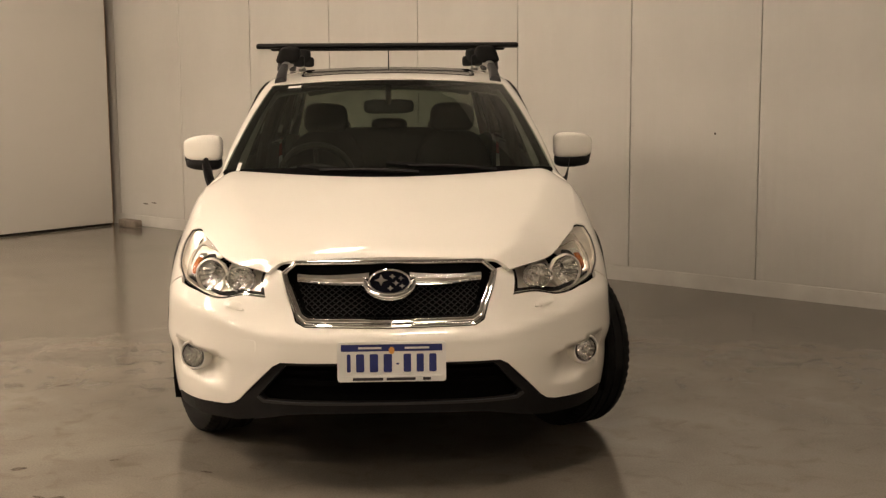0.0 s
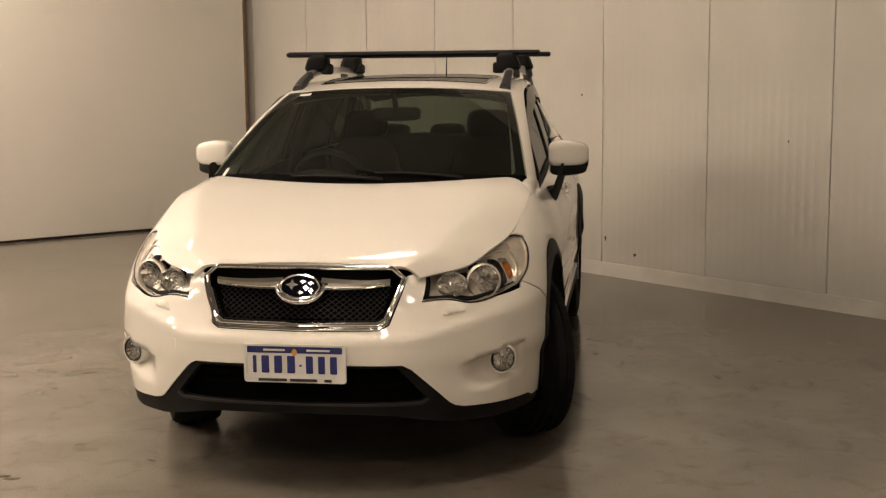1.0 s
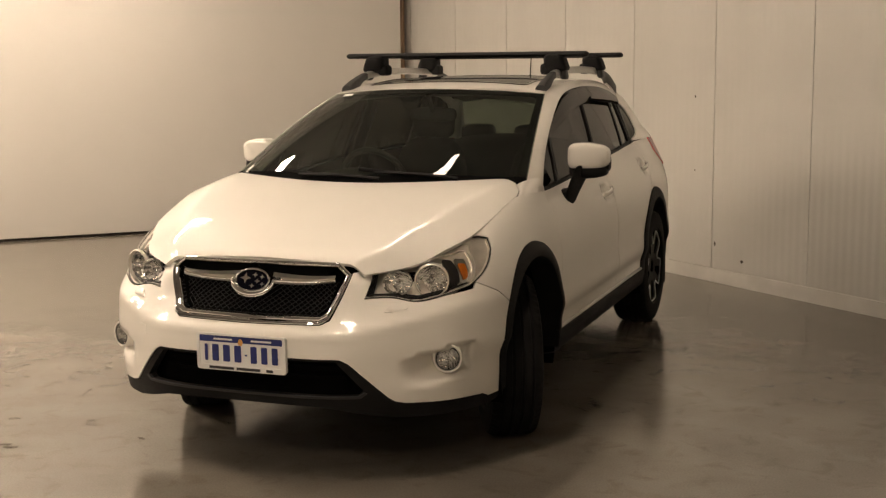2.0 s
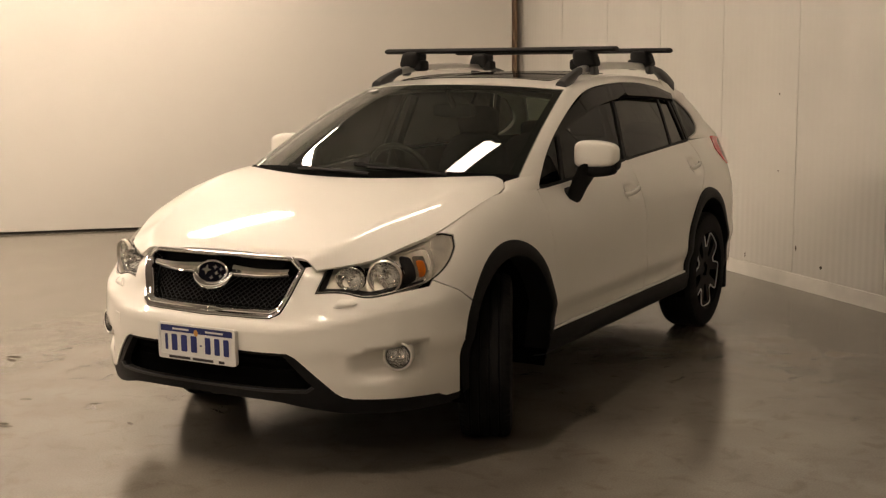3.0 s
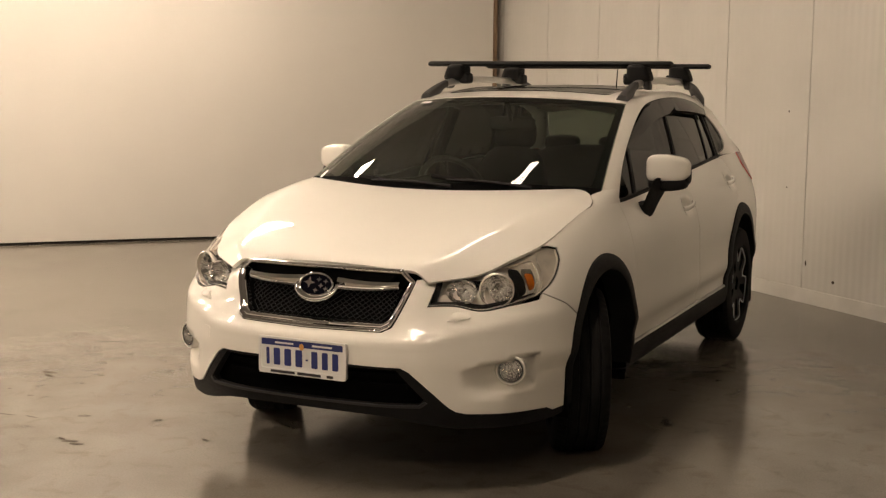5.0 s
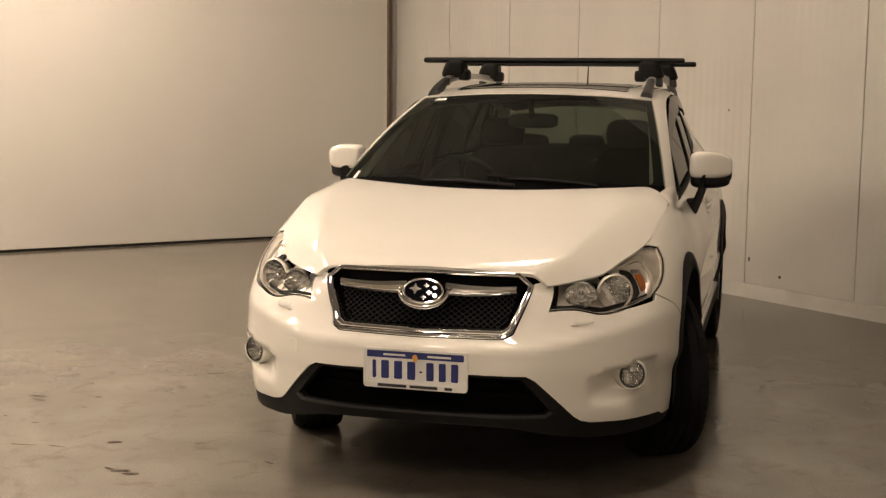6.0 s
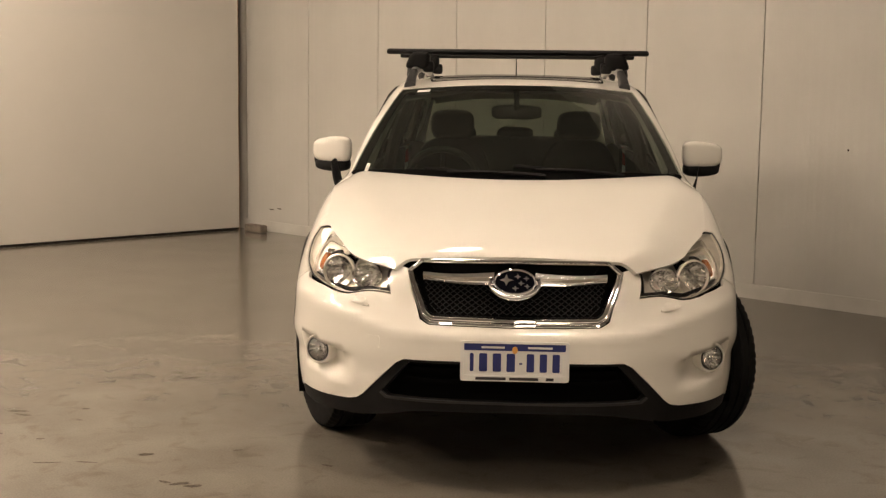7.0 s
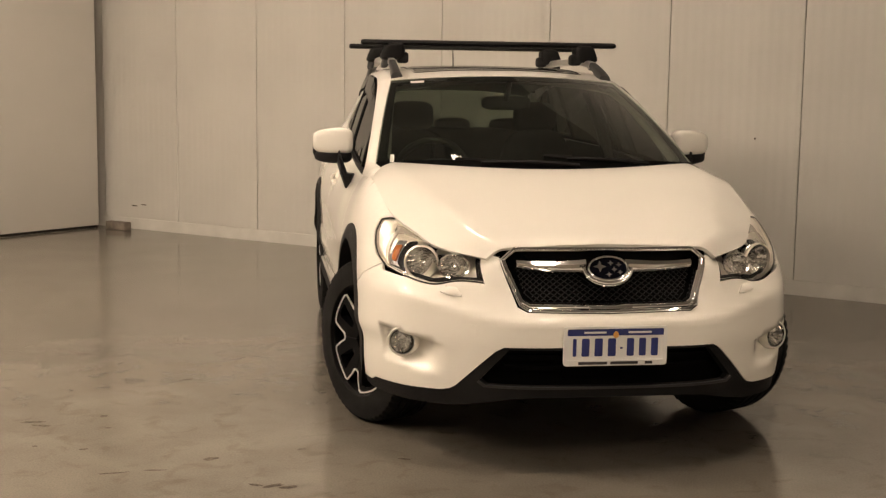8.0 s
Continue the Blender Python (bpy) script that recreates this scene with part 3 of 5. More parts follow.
def arc(yc, zc, r, a0, a1, n=28):
    k = lambda a: (.935 if math.cos(radians(a)) < 0 else .97) if yc < 2 else 1.0
    return [(yc + k(a) * r * math.cos(radians(a)), zc + r * math.sin(radians(a))) for a in np.linspace(a0, a1, n)]


def to_s(points):
    return [(sy(y), z) for y, z in points]


AXLE_F, AXLE_R, WHEEL_Z = .955, 3.58, .34
ARCH_F, ARCH_R, ARCH_Z, ARCH = .935, 3.555, .40, .405
car = new("car", None)
tagged(car, "pearl white compact crossover car with black roof bars parked on concrete", "car")


# ---------------------------------------------------------------- the car: outer panels
# outlines over (s, z) on the right-hand half of the nose
lamp_top = [(sx(.527), .798), (sx(.567), .812), (sy(.325), .838), (sy(.42), .868), (sy(.505), .892)]
lamp_tip = [(sy(.57), .895), (sy(.604), .886)]
lamp_side = [(sy(.578), .845), (sy(.515), .795), (sy(.455), .758), (sy(.392), .728)]
lamp_low = [(sx(.735), .704), (sx(.675), .690), (sx(.632), .689), (sx(.585), .701), (sx(.54), .705), (sx(.478), .702)]
LAMP = curve2(lamp_top, 14) + lamp_tip + curve2(lamp_side, 10) + curve2(lamp_low, 18)
GRILLE = [(0, .830), (sx(.372), .830), (sx(.430), .788), (sx(.338), .628), (sx(.302), .612), (0, .607)]
seam = [(sy(.415), .735), (sy(.52), .690), (sy(.600), .635)]
arch_front = to_s([(y, z) for y, z in arc(ARCH_F, ARCH_Z, ARCH, 146, 186, 14)])
bumper_low = [(sy(.560), .30), (sy(.556), .286), (sy(.47), .284), (sy(.43), .300), (sx(.70), .307), (sx(.60), .313), (sx(.567), .322), (sx(.545), .338), (sx(.415), .472), (sx(.385), .488), (0, .490)]
half = ([(0, .604), (sx(.306), .609), (sx(.344), .625), (sx(.436), .792)] + [(sx(.47), .796), (sx(.5245), .799), (sx(.4760), .6985)]
        + [(a, b - .0028) for a, b in curve2(lamp_low, 18)[::-1]] + [(sy(.40), .716)] + seam + arch_front + bumper_low)
bumper = part("front_bumper", sheet("front_bumper", both(half)[::-1], on_shell(), PAINT, .020, thick=.012,
              lines=[[(q * sx(x), .474 + (x - .567) * .20 - dz) for x in np.linspace(.570, .790, 24)] for q in (1, -1) for dz in (0, .0062, .06)]
              + [[(q * sy(y), z) for z in np.linspace(.500, .400, 12)] for q in (1, -1) for y in (.349, .373)]), PAINT, car, "pearl white front bumper")

# lower valance in black with the air intake
intake = [(sx(.372), .482), (sx(.470), .364), (sx(.452), .347), (0, .345)]
half = [(0, .486), (sx(.386), .485), (sx(.415), .469), (sx(.547), .335), (sx(.57), .318), (sx(.60), .309), (sx(.70), .303), (sy(.43), .296), (sy(.47), .280), (sy(.550), .282), (sy(.56), .258), (sy(.50), .250), (sx(.72), .250), (sx(.57), .256), (sx(.46), .278), (sx(.36), .300), (sx(.28), .306), (0, .308)]
valance = part("lower_valance", sheet("lower_valance", both(half)[::-1], on_shell(-.004), PLASTIC, .02, thick=.03,
               holes=[both([(0, .478)] + [(sx(.368), .478)] + intake[1:])]), PLASTIC, car, "black textured plastic lower valance")
# black sheet closing the intake, the hollow's shade put into its colour
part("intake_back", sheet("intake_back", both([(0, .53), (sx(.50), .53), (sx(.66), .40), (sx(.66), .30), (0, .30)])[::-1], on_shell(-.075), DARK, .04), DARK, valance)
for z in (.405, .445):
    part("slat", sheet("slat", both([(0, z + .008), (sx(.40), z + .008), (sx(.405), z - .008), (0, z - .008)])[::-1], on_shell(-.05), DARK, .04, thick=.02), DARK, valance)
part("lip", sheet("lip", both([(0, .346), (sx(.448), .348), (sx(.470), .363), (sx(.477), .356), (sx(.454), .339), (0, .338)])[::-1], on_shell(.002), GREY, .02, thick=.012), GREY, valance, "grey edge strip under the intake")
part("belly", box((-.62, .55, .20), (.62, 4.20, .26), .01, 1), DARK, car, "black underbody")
# solid black filler in place of the unlit space behind grille and lamps
part("bay_filler", box((-.60, .30, .24), (.60, 1.02, .78), .02, 1), DARK, car, "black filler box, shade behind the grille put into its colour")

# grille
def frame_run(half, n=14):
    out = []
    for p, q in zip(half, half[1:]):
        out += [tuple(np.array(p) + (np.array(q) - np.array(p)) * k / n) for k in range(n)]
    out.append(half[-1])
    return out + [(-x, z) for x, z in out[-2:0:-1]]


inner_line = frame_run([(0, .812), (sx(.362), .812), (sx(.402), .783), (sx(.322), .652), (sx(.297), .640), (0, .636)])
outer_line = frame_run(GRILLE)
P = []
for t, o in ((0, -.012), (.0, .004), (.12, .011), (.30, .0135), (.42, .010), (.50, .004), (.62, .006), (.82, .003), (.95, -.004), (1.0, -.014), (1.0, -.05)):
    P.append([shell(a[0] + (b[0] - a[0]) * t, a[1] + (b[1] - a[1]) * t, o) for a, b in zip(outer_line, inner_line)])
grille = part("grille_frame", grid_mesh("grille_frame", P, CHROME, closed_v=True), CHROME, car, "chrome six-sided grille surround")
# backing as dark as the shade behind the mesh
part("grille_back", sheet("grille_back", both(GRILLE)[::-1], on_shell(-.055), DARK, .04), DARK, grille, "black backing sheet standing for the shade behind the grille")
rods = []
for k in range(-26, 27):
    for q in (1, -1):
        pts = []
        for t in np.linspace(0, 1, 9):
            x, z = k * .028 + q * (t - .5) * .17, .640 + t * .115
            lim = .305 + (z - .634) * .52
            if abs(x) < lim and not (abs(x) < .085 and z > .70):
                p = shell(math.copysign(sx(abs(x)), x), z, -.034)
                pts.append(tuple(p))
        if len(pts) > 1:
            rods.append(tube("rod", pts, .0019, PLASTIC, 4))
part("grille_mesh", joined("grille_mesh", rods, PLASTIC), PLASTIC, grille, "black diamond mesh")


def wing(q):
    P = []
    for t in np.linspace(0, 1, 14):
        x = .075 + t * .280
        z, h = .764 - .006 * math.sin(t * 3.14) + .006 * t, .023 - .009 * t
        c = shell(sx(x), z, .0)
        c = np.array([q * c[0], c[1] + .004, c[2]])
        P.append([c + (0, .02, h), c + (0, .004, h), c + (0, -.006, h * .35), c + (0, -.004, -h * .3), c + (0, .006, -h), c + (0, .025, -h)])
    return grid_mesh("grille_wing", P, CHROME)


part("grille_wing", wing(1), CHROME, grille, "satin chrome wing bar")
part("grille_wing", wing(-1), CHROME, grille, "satin chrome wing bar")
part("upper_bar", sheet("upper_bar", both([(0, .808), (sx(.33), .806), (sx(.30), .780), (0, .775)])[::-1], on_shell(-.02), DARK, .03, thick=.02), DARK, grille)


def oval(rx, rz, n=40):
    return [(rx * math.cos(6.2832 * k / n), rz * math.sin(6.2832 * k / n)) for k in range(n)]


def badge_lift(dy):
    return lambda x, z: np.stack([x, .122 + dy + z * .42 + x * x * .3, .760 + z], -1)


badge = part("badge", sheet("badge", oval(.069, .037), badge_lift(-.030), BADGE_BLUE, .02, thick=.01), BADGE_BLUE, car, "oval blue badge with chrome rim")
rim_at, cup_at = badge_lift(-.036), badge_lift(-.030)
ang = np.linspace(0, 2 * math.pi, 49)
part("badge_rim", tube("badge_rim", [rim_at(.072 * math.cos(t), .040 * math.sin(t)) for t in ang], .0040, CHROME, 8), CHROME, badge, "chrome rim")
ang = np.linspace(math.pi * .97, math.pi * 2.03, 33)
part("badge_cradle", tube("badge_cradle", [cup_at(.087 * math.cos(t), .051 * math.sin(t) - .002) for t in ang], [.006 + .007 * max(0, -math.sin(t)) for t in ang], CHROME, 10), CHROME, badge, "chrome cradle under the badge")
for x, z, r in ((-.030, .006, .026), (.010, .018, .013), (.040, .012, .012), (.022, -.004, .013), (.002, -.021, .013), (.044, -.014, .012)):
    r *= .95
    star = [(x + (r if k % 2 == 0 else r * .4) * math.cos(k * math.pi / 4), z + (r if k % 2 == 0 else r * .4) * .8 * math.sin(k * math.pi / 4)) for k in range(8)]
    part("badge_mark", sheet("badge_mark", star, badge_lift(-.034), CHROME, .01, thick=.003), CHROME, badge)

# number plate with plain bars in place of its writing
PLATE_Y, PLATE_X = -.020, .004


def plate_lift(y):
    return lambda x, z: np.stack([x + PLATE_X, y - .02 * (z - .5) + 0 * x, z], -1)


def flat_rect(x0, z0, x1, z1, r=.004):
    return rounded([(x0, z0), (x1, z0), (x1, z1), (x0, z1)], r)


plate = part("number_plate", sheet("number_plate", flat_rect(-.186, .430, .186, .566, .010), plate_lift(PLATE_Y), PLATE_WHITE, .05, thick=.016), PLATE_WHITE, car, "white number plate with blue bars")
part("plate_rim", sheet("plate_rim", flat_rect(-.188, .428, .188, .569, .012), plate_lift(PLATE_Y - .004), PLATE_WHITE, .04, thick=.008, holes=[flat_rect(-.176, .448, .176, .561, .006)]), PLATE_WHITE, plate, "white plate surround")
part("plate_band", sheet("plate_band", flat_rect(-.175, .536, .175, .560, .003), plate_lift(PLATE_Y - .0015), PLATE_BLUE, .05, thick=.001), PLATE_BLUE, plate, "blue top band")
for x0, x1 in ((-.115, -.035), (.045, .13)):
    part("band_bar", sheet("band_bar", flat_rect(x0, .544, x1, .551, .001), plate_lift(PLATE_Y - .0028), PLATE_WHITE, .05, thick=.001), PLATE_WHITE, plate)
part("plate_crest", sheet("plate_crest", [(x, z + .539) for x, z in oval(.010, .013, 14)], plate_lift(PLATE_Y - .0034), PLATE_ORANGE, .02, thick=.001), PLATE_ORANGE, plate, "small orange crest")
for x0, x1 in ((-.160, -.137), (-.128, -.090), (-.081, -.042), (-.033, .006), (.036, .072), (.081, .116), (.125, .160)):
    part("plate_bar", sheet("plate_bar", flat_rect(x0 + .005, .462, x1 - .005, .526, .005), plate_lift(PLATE_Y - .0015), PLATE_BLUE, .05, thick=.001), PLATE_BLUE, plate, "plain blue bar")
part("plate_bar", sheet("plate_bar", flat_rect(.016, .488, .026, .494, .002), plate_lift(PLATE_Y - .0015), PLATE_BLUE, .05, thick=.001), PLATE_BLUE, plate)
for x0, x1 in ((-.135, -.030), (-.018, .082), (.108, .135)):
    part("rim_bar", sheet("rim_bar", flat_rect(x0, .433, x1, .443, .001), plate_lift(PLATE_Y - .006), PLATE_DARK, .05, thick=.001), PLATE_DARK, plate, "plain dark bar")

# small covers on the bumper
two("washer_cover", sheet("washer_cover", rounded([(sx(.537), .656), (sx(.566), .655), (sx(.617), .668), (sx(.612), .688), (sx(.562), .684)], .010), lambda s, z: shell(s, z, .007 + .008 * np.exp(-((s - sx(.578)) / .034) ** 4 - ((z - .671) / .012) ** 4)), PAINT, .006, thick=.02), car, "small white washer cover")
part("tow_cover", sheet("tow_cover", rounded([(-sx(.525), .515), (-sx(.475), .515), (-sx(.475), .560), (-sx(.525), .560)], .010), on_shell(.0012), PAINT, .02, thick=.006), PAINT, car, "small white tow-eye cover")

# hood
hood_out = [(u, .168 + .006 * (1 - abs(u))) for u in np.linspace(-1.0, 1.0, 40)]
hood_side = [(1.004, .30), (1.009, .50), (1.010, .80), (1.006, .93), (.996, 1.02), (.968, 1.10), (.920, 1.165)]
hood_rear = hood_side + [(u, .984 + .262 * abs(u) ** 2) for u in np.linspace(.85, -.85, 40)] + [(-a, b) for a, b in hood_side[::-1]]
hood = part("hood", sheet("hood", hood_out + hood_rear, hood_skin, PAINT, .025, thick=.016), PAINT, car, "pearl white hood")

# fenders
fender_line = ([(sy(.612), .636)] + to_s([(y, z) for y, z in arc(ARCH_F, ARCH_Z, ARCH, 144, 0, 40)]) + [(sy(1.331), .392), (sy(1.338), .392), (sy(1.338), .80), (sy(1.3605), .985)]
               + [(sy(y), float(TOP_Z(y)) - .001) for y in np.linspace(1.3665, .545, 24)] + [(sy(.5715), .8962), (sy(.6075), .8872)] + [(a + .0022, b + .0005) for a, b in curve2(lamp_side, 10)][:-1] + [(sy(.420), .738), (sy(.524), .693)])
two("fender", sheet("fender", fender_line, on_shell(), PAINT, .022, thick=.010), car, "pearl white front fender")

P = []
for y in np.linspace(.53, 1.30, 30):
    o = shell(sy(y), float(TOP_Z(y)) - .002)
    P.append([o + (.002, 0, -.003), o + (-.002, 0, -.003), o + (-.003, 0, -.018), o + (-.045, 0, -.030)])
two("fender_flange", grid_mesh("fender_flange", P, PAINT), car, "white fender flange under the hood edge")

# doors, with the wheel-arch cut in the rear one
door_f = [(sy(1.3405), .392), (sy(2.4875), .392), (sy(2.4875), 1.064)] + [(sy(y), float(TOP_Z(y)) - .004) for y in np.linspace(2.46, 1.3695, 20)] + [(sy(1.3635), .985), (sy(1.3405), .80)]
arch_rear = to_s(arc(ARCH_R, ARCH_Z, ARCH, 180, 122, 18))
door_r = [(sy(2.492), .392), (sy(3.135), .392)] + arch_rear + [(sy(3.44), .83), (sy(3.60), .93), (sy(3.655), 1.02), (sy(3.665), float(TOP_Z(3.665)) - .004)] + [(sy(y), float(TOP_Z(y)) - .004) for y in np.linspace(3.63, 2.492, 20)]
doors = []
for name, line in (("front_door", door_f), ("rear_door", door_r)):
    doors.append(two(name, sheet(name, line, on_shell(), PAINT, .02, thick=.04, edge_step=.02), car, "pearl white passenger door"))
quarter = ([(sy(3.345), .748)] + to_s(arc(ARCH_R, ARCH_Z, ARCH, 121, 0, 34)) + [(sy(3.97), .33), (sy(4.10), .33), (sy(4.30), .60), (sy(4.33), 1.07)]
           + [(sy(y), float(TOP_Z(y)) + .001) for y in np.linspace(4.30, 3.671, 20)] + [(sy(3.661), 1.02), (sy(3.606), .93), (sy(3.446), .83)])
quarter_l, quarter_r = two("rear_quarter", sheet("rear_quarter", quarter, on_shell(), PAINT, .03, thick=.010), car, "pearl white rear quarter panel")
back_half = [(S_END, .30), (sy(4.12), .30), (sy(4.308), .60), (sy(4.338), 1.065), (S_END, 1.05)]
for q in (1, -1):
    part("tail_panel", sheet("tail_panel", [(q * a, b) for a, b in back_half], on_shell(), PAINT, .05, thick=.01), PAINT, car, "pearl white tail panel")
tail = [(sy(4.05), 1.108), (sy(4.20), 1.100), (sy(4.30), 1.06), (sy(4.31), .955), (sy(4.12), .930), (sy(4.04), .968), (sy(3.985), 1.03)]
two("tail_lamp", sheet("tail_lamp", rounded(tail, .02), on_shell(.006), RED, .02, thick=.03), car, "red tail lamp")

# side handles
for (d_l, d_r), y0, z0 in zip(doors, (2.255, 3.368), (.902, .954)):
    P = []
    for t in np.linspace(0, 1, 15):
        y = y0 + .205 * t
        z = z0 + .018 * t
        b = shell(sy(y), z) + np.array([.020 * math.exp(-((y - y0 - .1) / .068) ** 4), 0, 0])
        o = .020 * math.sin(math.pi * t) ** .45 + .000
        P.append([b + (o + .010 * math.cos(a), 0, .013 * math.sin(a)) for a in np.linspace(0, 6.2832, 10)[:-1]])
    two("door_handle", grid_mesh("door_handle", P, PAINT, closed_v=True, caps=True), d_l, "white door handle", second=d_r)


# arch trims, sills, flaps and liners in black plastic
def arch_trim(name, yc, a0, a1):
    P = []
    angles = list(np.linspace(a0, a1, 46))
    for a in angles:
        row = []
        for r, o in ((ARCH + .028, -.002), (ARCH + .026, .007), (ARCH + .005, .013), (ARCH - .030, .016), (ARCH - .037, .012), (ARCH - .038, -.10)):
            y, z = yc + ((.935 if math.cos(radians(a)) < 0 else .97) if yc < 2 else 1.0) * r * math.cos(radians(a)), ARCH_Z + r * math.sin(radians(a))
            row.append(shell(sy(y), z, o * (1 - .85 * smooth01((a - 95) / 45)) if yc < 2 and o > 0 else o))
        P.append(row)
    return grid_mesh(name, P, PLASTIC)


two("arch_trim", arch_trim("arch_trim", ARCH_F, 198, -14), car, "black plastic wheel-arch trim")
two("arch_trim", arch_trim("arch_trim", ARCH_R, 188, -20), car, "black plastic wheel-arch trim")
for yc in (ARCH_F, ARCH_R):
    P = [[(x, yc + .40 * math.cos(radians(a)), ARCH_Z + .40 * math.sin(radians(a))) for x in (.845, .7, .45)] for a in np.linspace(205, -25, 30)]
    two("arch_liner", grid_mesh("arch_liner", P, DARK), car)
    two("arch_wall", sheet("arch_wall", arc(yc, ARCH_Z, .42, 205, -25, 30), lambda y, z: np.stack([0 * y + .44, y, z], -1), DARK, .1), car)
sill_prof = ((.389, .002), (.383, .012), (.360, .020), (.302, .016), (.283, .000), (.272, -.06))
two("sill", grid_mesh("sill", [[shell(sy(y), z, o) for z, o in sill_prof] for y in np.linspace(1.285, 3.17, 40)], PLASTIC), car, "black plastic sill cladding")
# silver strip in place of the lower door edge catching light
two("sill_highlight", grid_mesh("sill_highlight", [[shell(sy(y), z, o) for z, o in ((.401, .001), (.400, .011), (.391, .014), (.387, .004))] for y in np.linspace(1.32, 3.12, 30)], RAIL), car, "pale sill strip, lit lower door edge put into its colour")
for y0, x0, z0 in ((1.335, .70, .25), (3.985, .70, .17)):
    bm = box((x0, y0 - .012, z0), (.840, y0 + .012, .42), .008, 1)
    me = bpy.data.meshes.new("mud_flap")
    bm.to_mesh(me)
    bm.free()
    me.materials.append(PLASTIC)
    two("mud_flap", me, car, "black rubber mud flap")


# ---------------------------------------------------------------- the car: cabin
windscreen = part("windscreen", sheet("windscreen", [(-1.05, 0), (1.05, 0), (1.015, 1), (-1.015, 1)], screen, WINDSCREEN, .06, thick=.004, back=False), WINDSCREEN, car, "slightly green windscreen")
part("screen_border", sheet("screen_border", [(-1.055, -.02), (1.055, -.02), (1.02, 1.015), (-1.02, 1.015)], lambda u, v: screen(u, v, -.004), DARK, .05, thick=.005,
     holes=[rounded([(-.985, .045), (.985, .045), (.960, .955), (-.960, .955)], .05)]), DARK, windscreen, "black screen border")
part("screen_foot", sheet("screen_foot", [(-1.05, -.025), (1.05, -.025), (1.04, .02), (.70, .050), (.45, .058), (-.45, .058), (-.70, .050), (-1.04, .02)], lambda u, v: screen(u, v, .006), DARK, .05, thick=.008), DARK, windscreen, "matt black lower screen seal")
for u, v, du, dv in ((-.79, .93, .055, .016), (-.95, .05, .012, .035)):
    part("sticker", sheet("sticker", [(u - du, v - dv), (u + du, v - dv), (u + du, v + dv), (u - du, v + dv)], lambda a, b: screen(a, b, .007), STICKER, .05, thick=.001), STICKER, windscreen, "small white sticker")
# black cowl under the screen, with wipers
P = []
for u in np.linspace(-1, 1, 41):
    a = abs(u)
    b = screen(u * 1.04, -.02)
    f = hood_skin(u * .91, .970 + .205 * a ** 2)
    P.append([f + (0, 0, -.022), f * .45 + b * .55 + (0, 0, -.016), b + (0, 0, -.002)])
part("cowl", grid_mesh("cowl", P, DARK), DARK, car, "black plastic cowl")


def wiper(u0, u1, v1):
    pts = [Vector(screen(u0 + (u1 - u0) * t, .005 + v1 * t, .016 + .010 * math.sin(3.14 * t))) for t in np.linspace(0, 1, 14)]
    w = part("wiper", tube("wiper", pts, [.013 - .005 * t for t in np.linspace(0, 1, 14)], PLASTIC, 6, .7), PLASTIC, car, "black wiper arm")
    blade = [Vector(screen(u0 + (u1 - u0) * t, .02 + (v1 + .012) * t, .008)) for t in np.linspace(.25, 1.25, 12)]
    part("blade", tube("blade", blade, .007, RUBBER, 6, 1.5), RUBBER, w, "rubber wiper blade")


wiper(.18, -.42, .02)
wiper(.66, .12, .06)

# painted corner between hood, fender and screen
P = []
hood_end = hood_skin(.925, 1.165)
for y in np.linspace(1.022, 1.395, 24):
    outer = shell(sy(y), float(TOP_Z(y)) - .002)
    if y < 1.165:
        inn = hood_skin(float(np.interp(y, [1.02, 1.10, 1.165], [1.000, .973, .925])), y, -.003)
    else:
        q = (y - 1.165) / .23
        inn = np.array([hood_end[0] + (.738 - hood_end[0]) * q, y, hood_end[2] - .003 + (1.072 - hood_end[2]) * q])
    rise = np.array([.25, 0, .55]) * .016 * smooth01((y - 1.06) / .14)
    P.append([inn + (-.012, 0, -.02), inn] + [inn * (1 - q) + outer * q + rise * 4 * q * (1 - q) for q in (.2, .4, .6, .8)] + [outer + (.0015, 0, -.001)])
two("fender_corner", grid_mesh("fender_corner", P, PAINT), car, "white panel corner beside the screen")

# window pillars and roof edge: a rounded band from the screen's edge to the window line
LINE = cubic([0, 1, 2, 3, 4, 5, 6, 7], [1.384, 1.582, 1.872, 2.152, 2.387, 2.70, 3.14, 3.596])
LINE_Z = cubic([0, 1, 2, 3, 4, 5, 6, 7], [1.001, 1.159, 1.300, 1.398, 1.436, 1.451, 1.439, 1.373])
UP_Y = cubic([0, 1, 2, 3, 4, 5, 6, 7], [1.262, 1.50, 1.80, 2.09, 2.36, 2.68, 3.10, 3.55])
P = []
for k in np.linspace(0, 7, 57):
    y, z = float(LINE(k)), float(LINE_Z(k))
    low = np.array([float(glass_x(y, z)) + .004, y, z])
    if k <= 3:
        up = screen(1.045 - .012 * k, min(1.0, max(0.0, (float(UP_Y(k)) - 1.25) / .84)), .0)
    else:
        yy = float(UP_Y(k))
        up = np.array([float(ROOF_X(yy)), yy, float(ROOF_E(yy))])
    w = smooth01((k - 2.2) / 2)
    n = (1 - w) * np.array([.72, -.42, .55]) + w * np.array([.62, 0, .78])
    c = (low + up) / 2 + n * (.015 - .001 * k)
    inner = low + (-.030, 0, -.012)
    P.append([up + (-.01, 0, -.02), up] + [(1 - t) ** 2 * up + 2 * t * (1 - t) * c + t * t * low for t in np.linspace(.1, .9, 8)] + [low, inner])
two("side_frame", grid_mesh("side_frame", P, PAINT), car, "white pillar and roof edge")
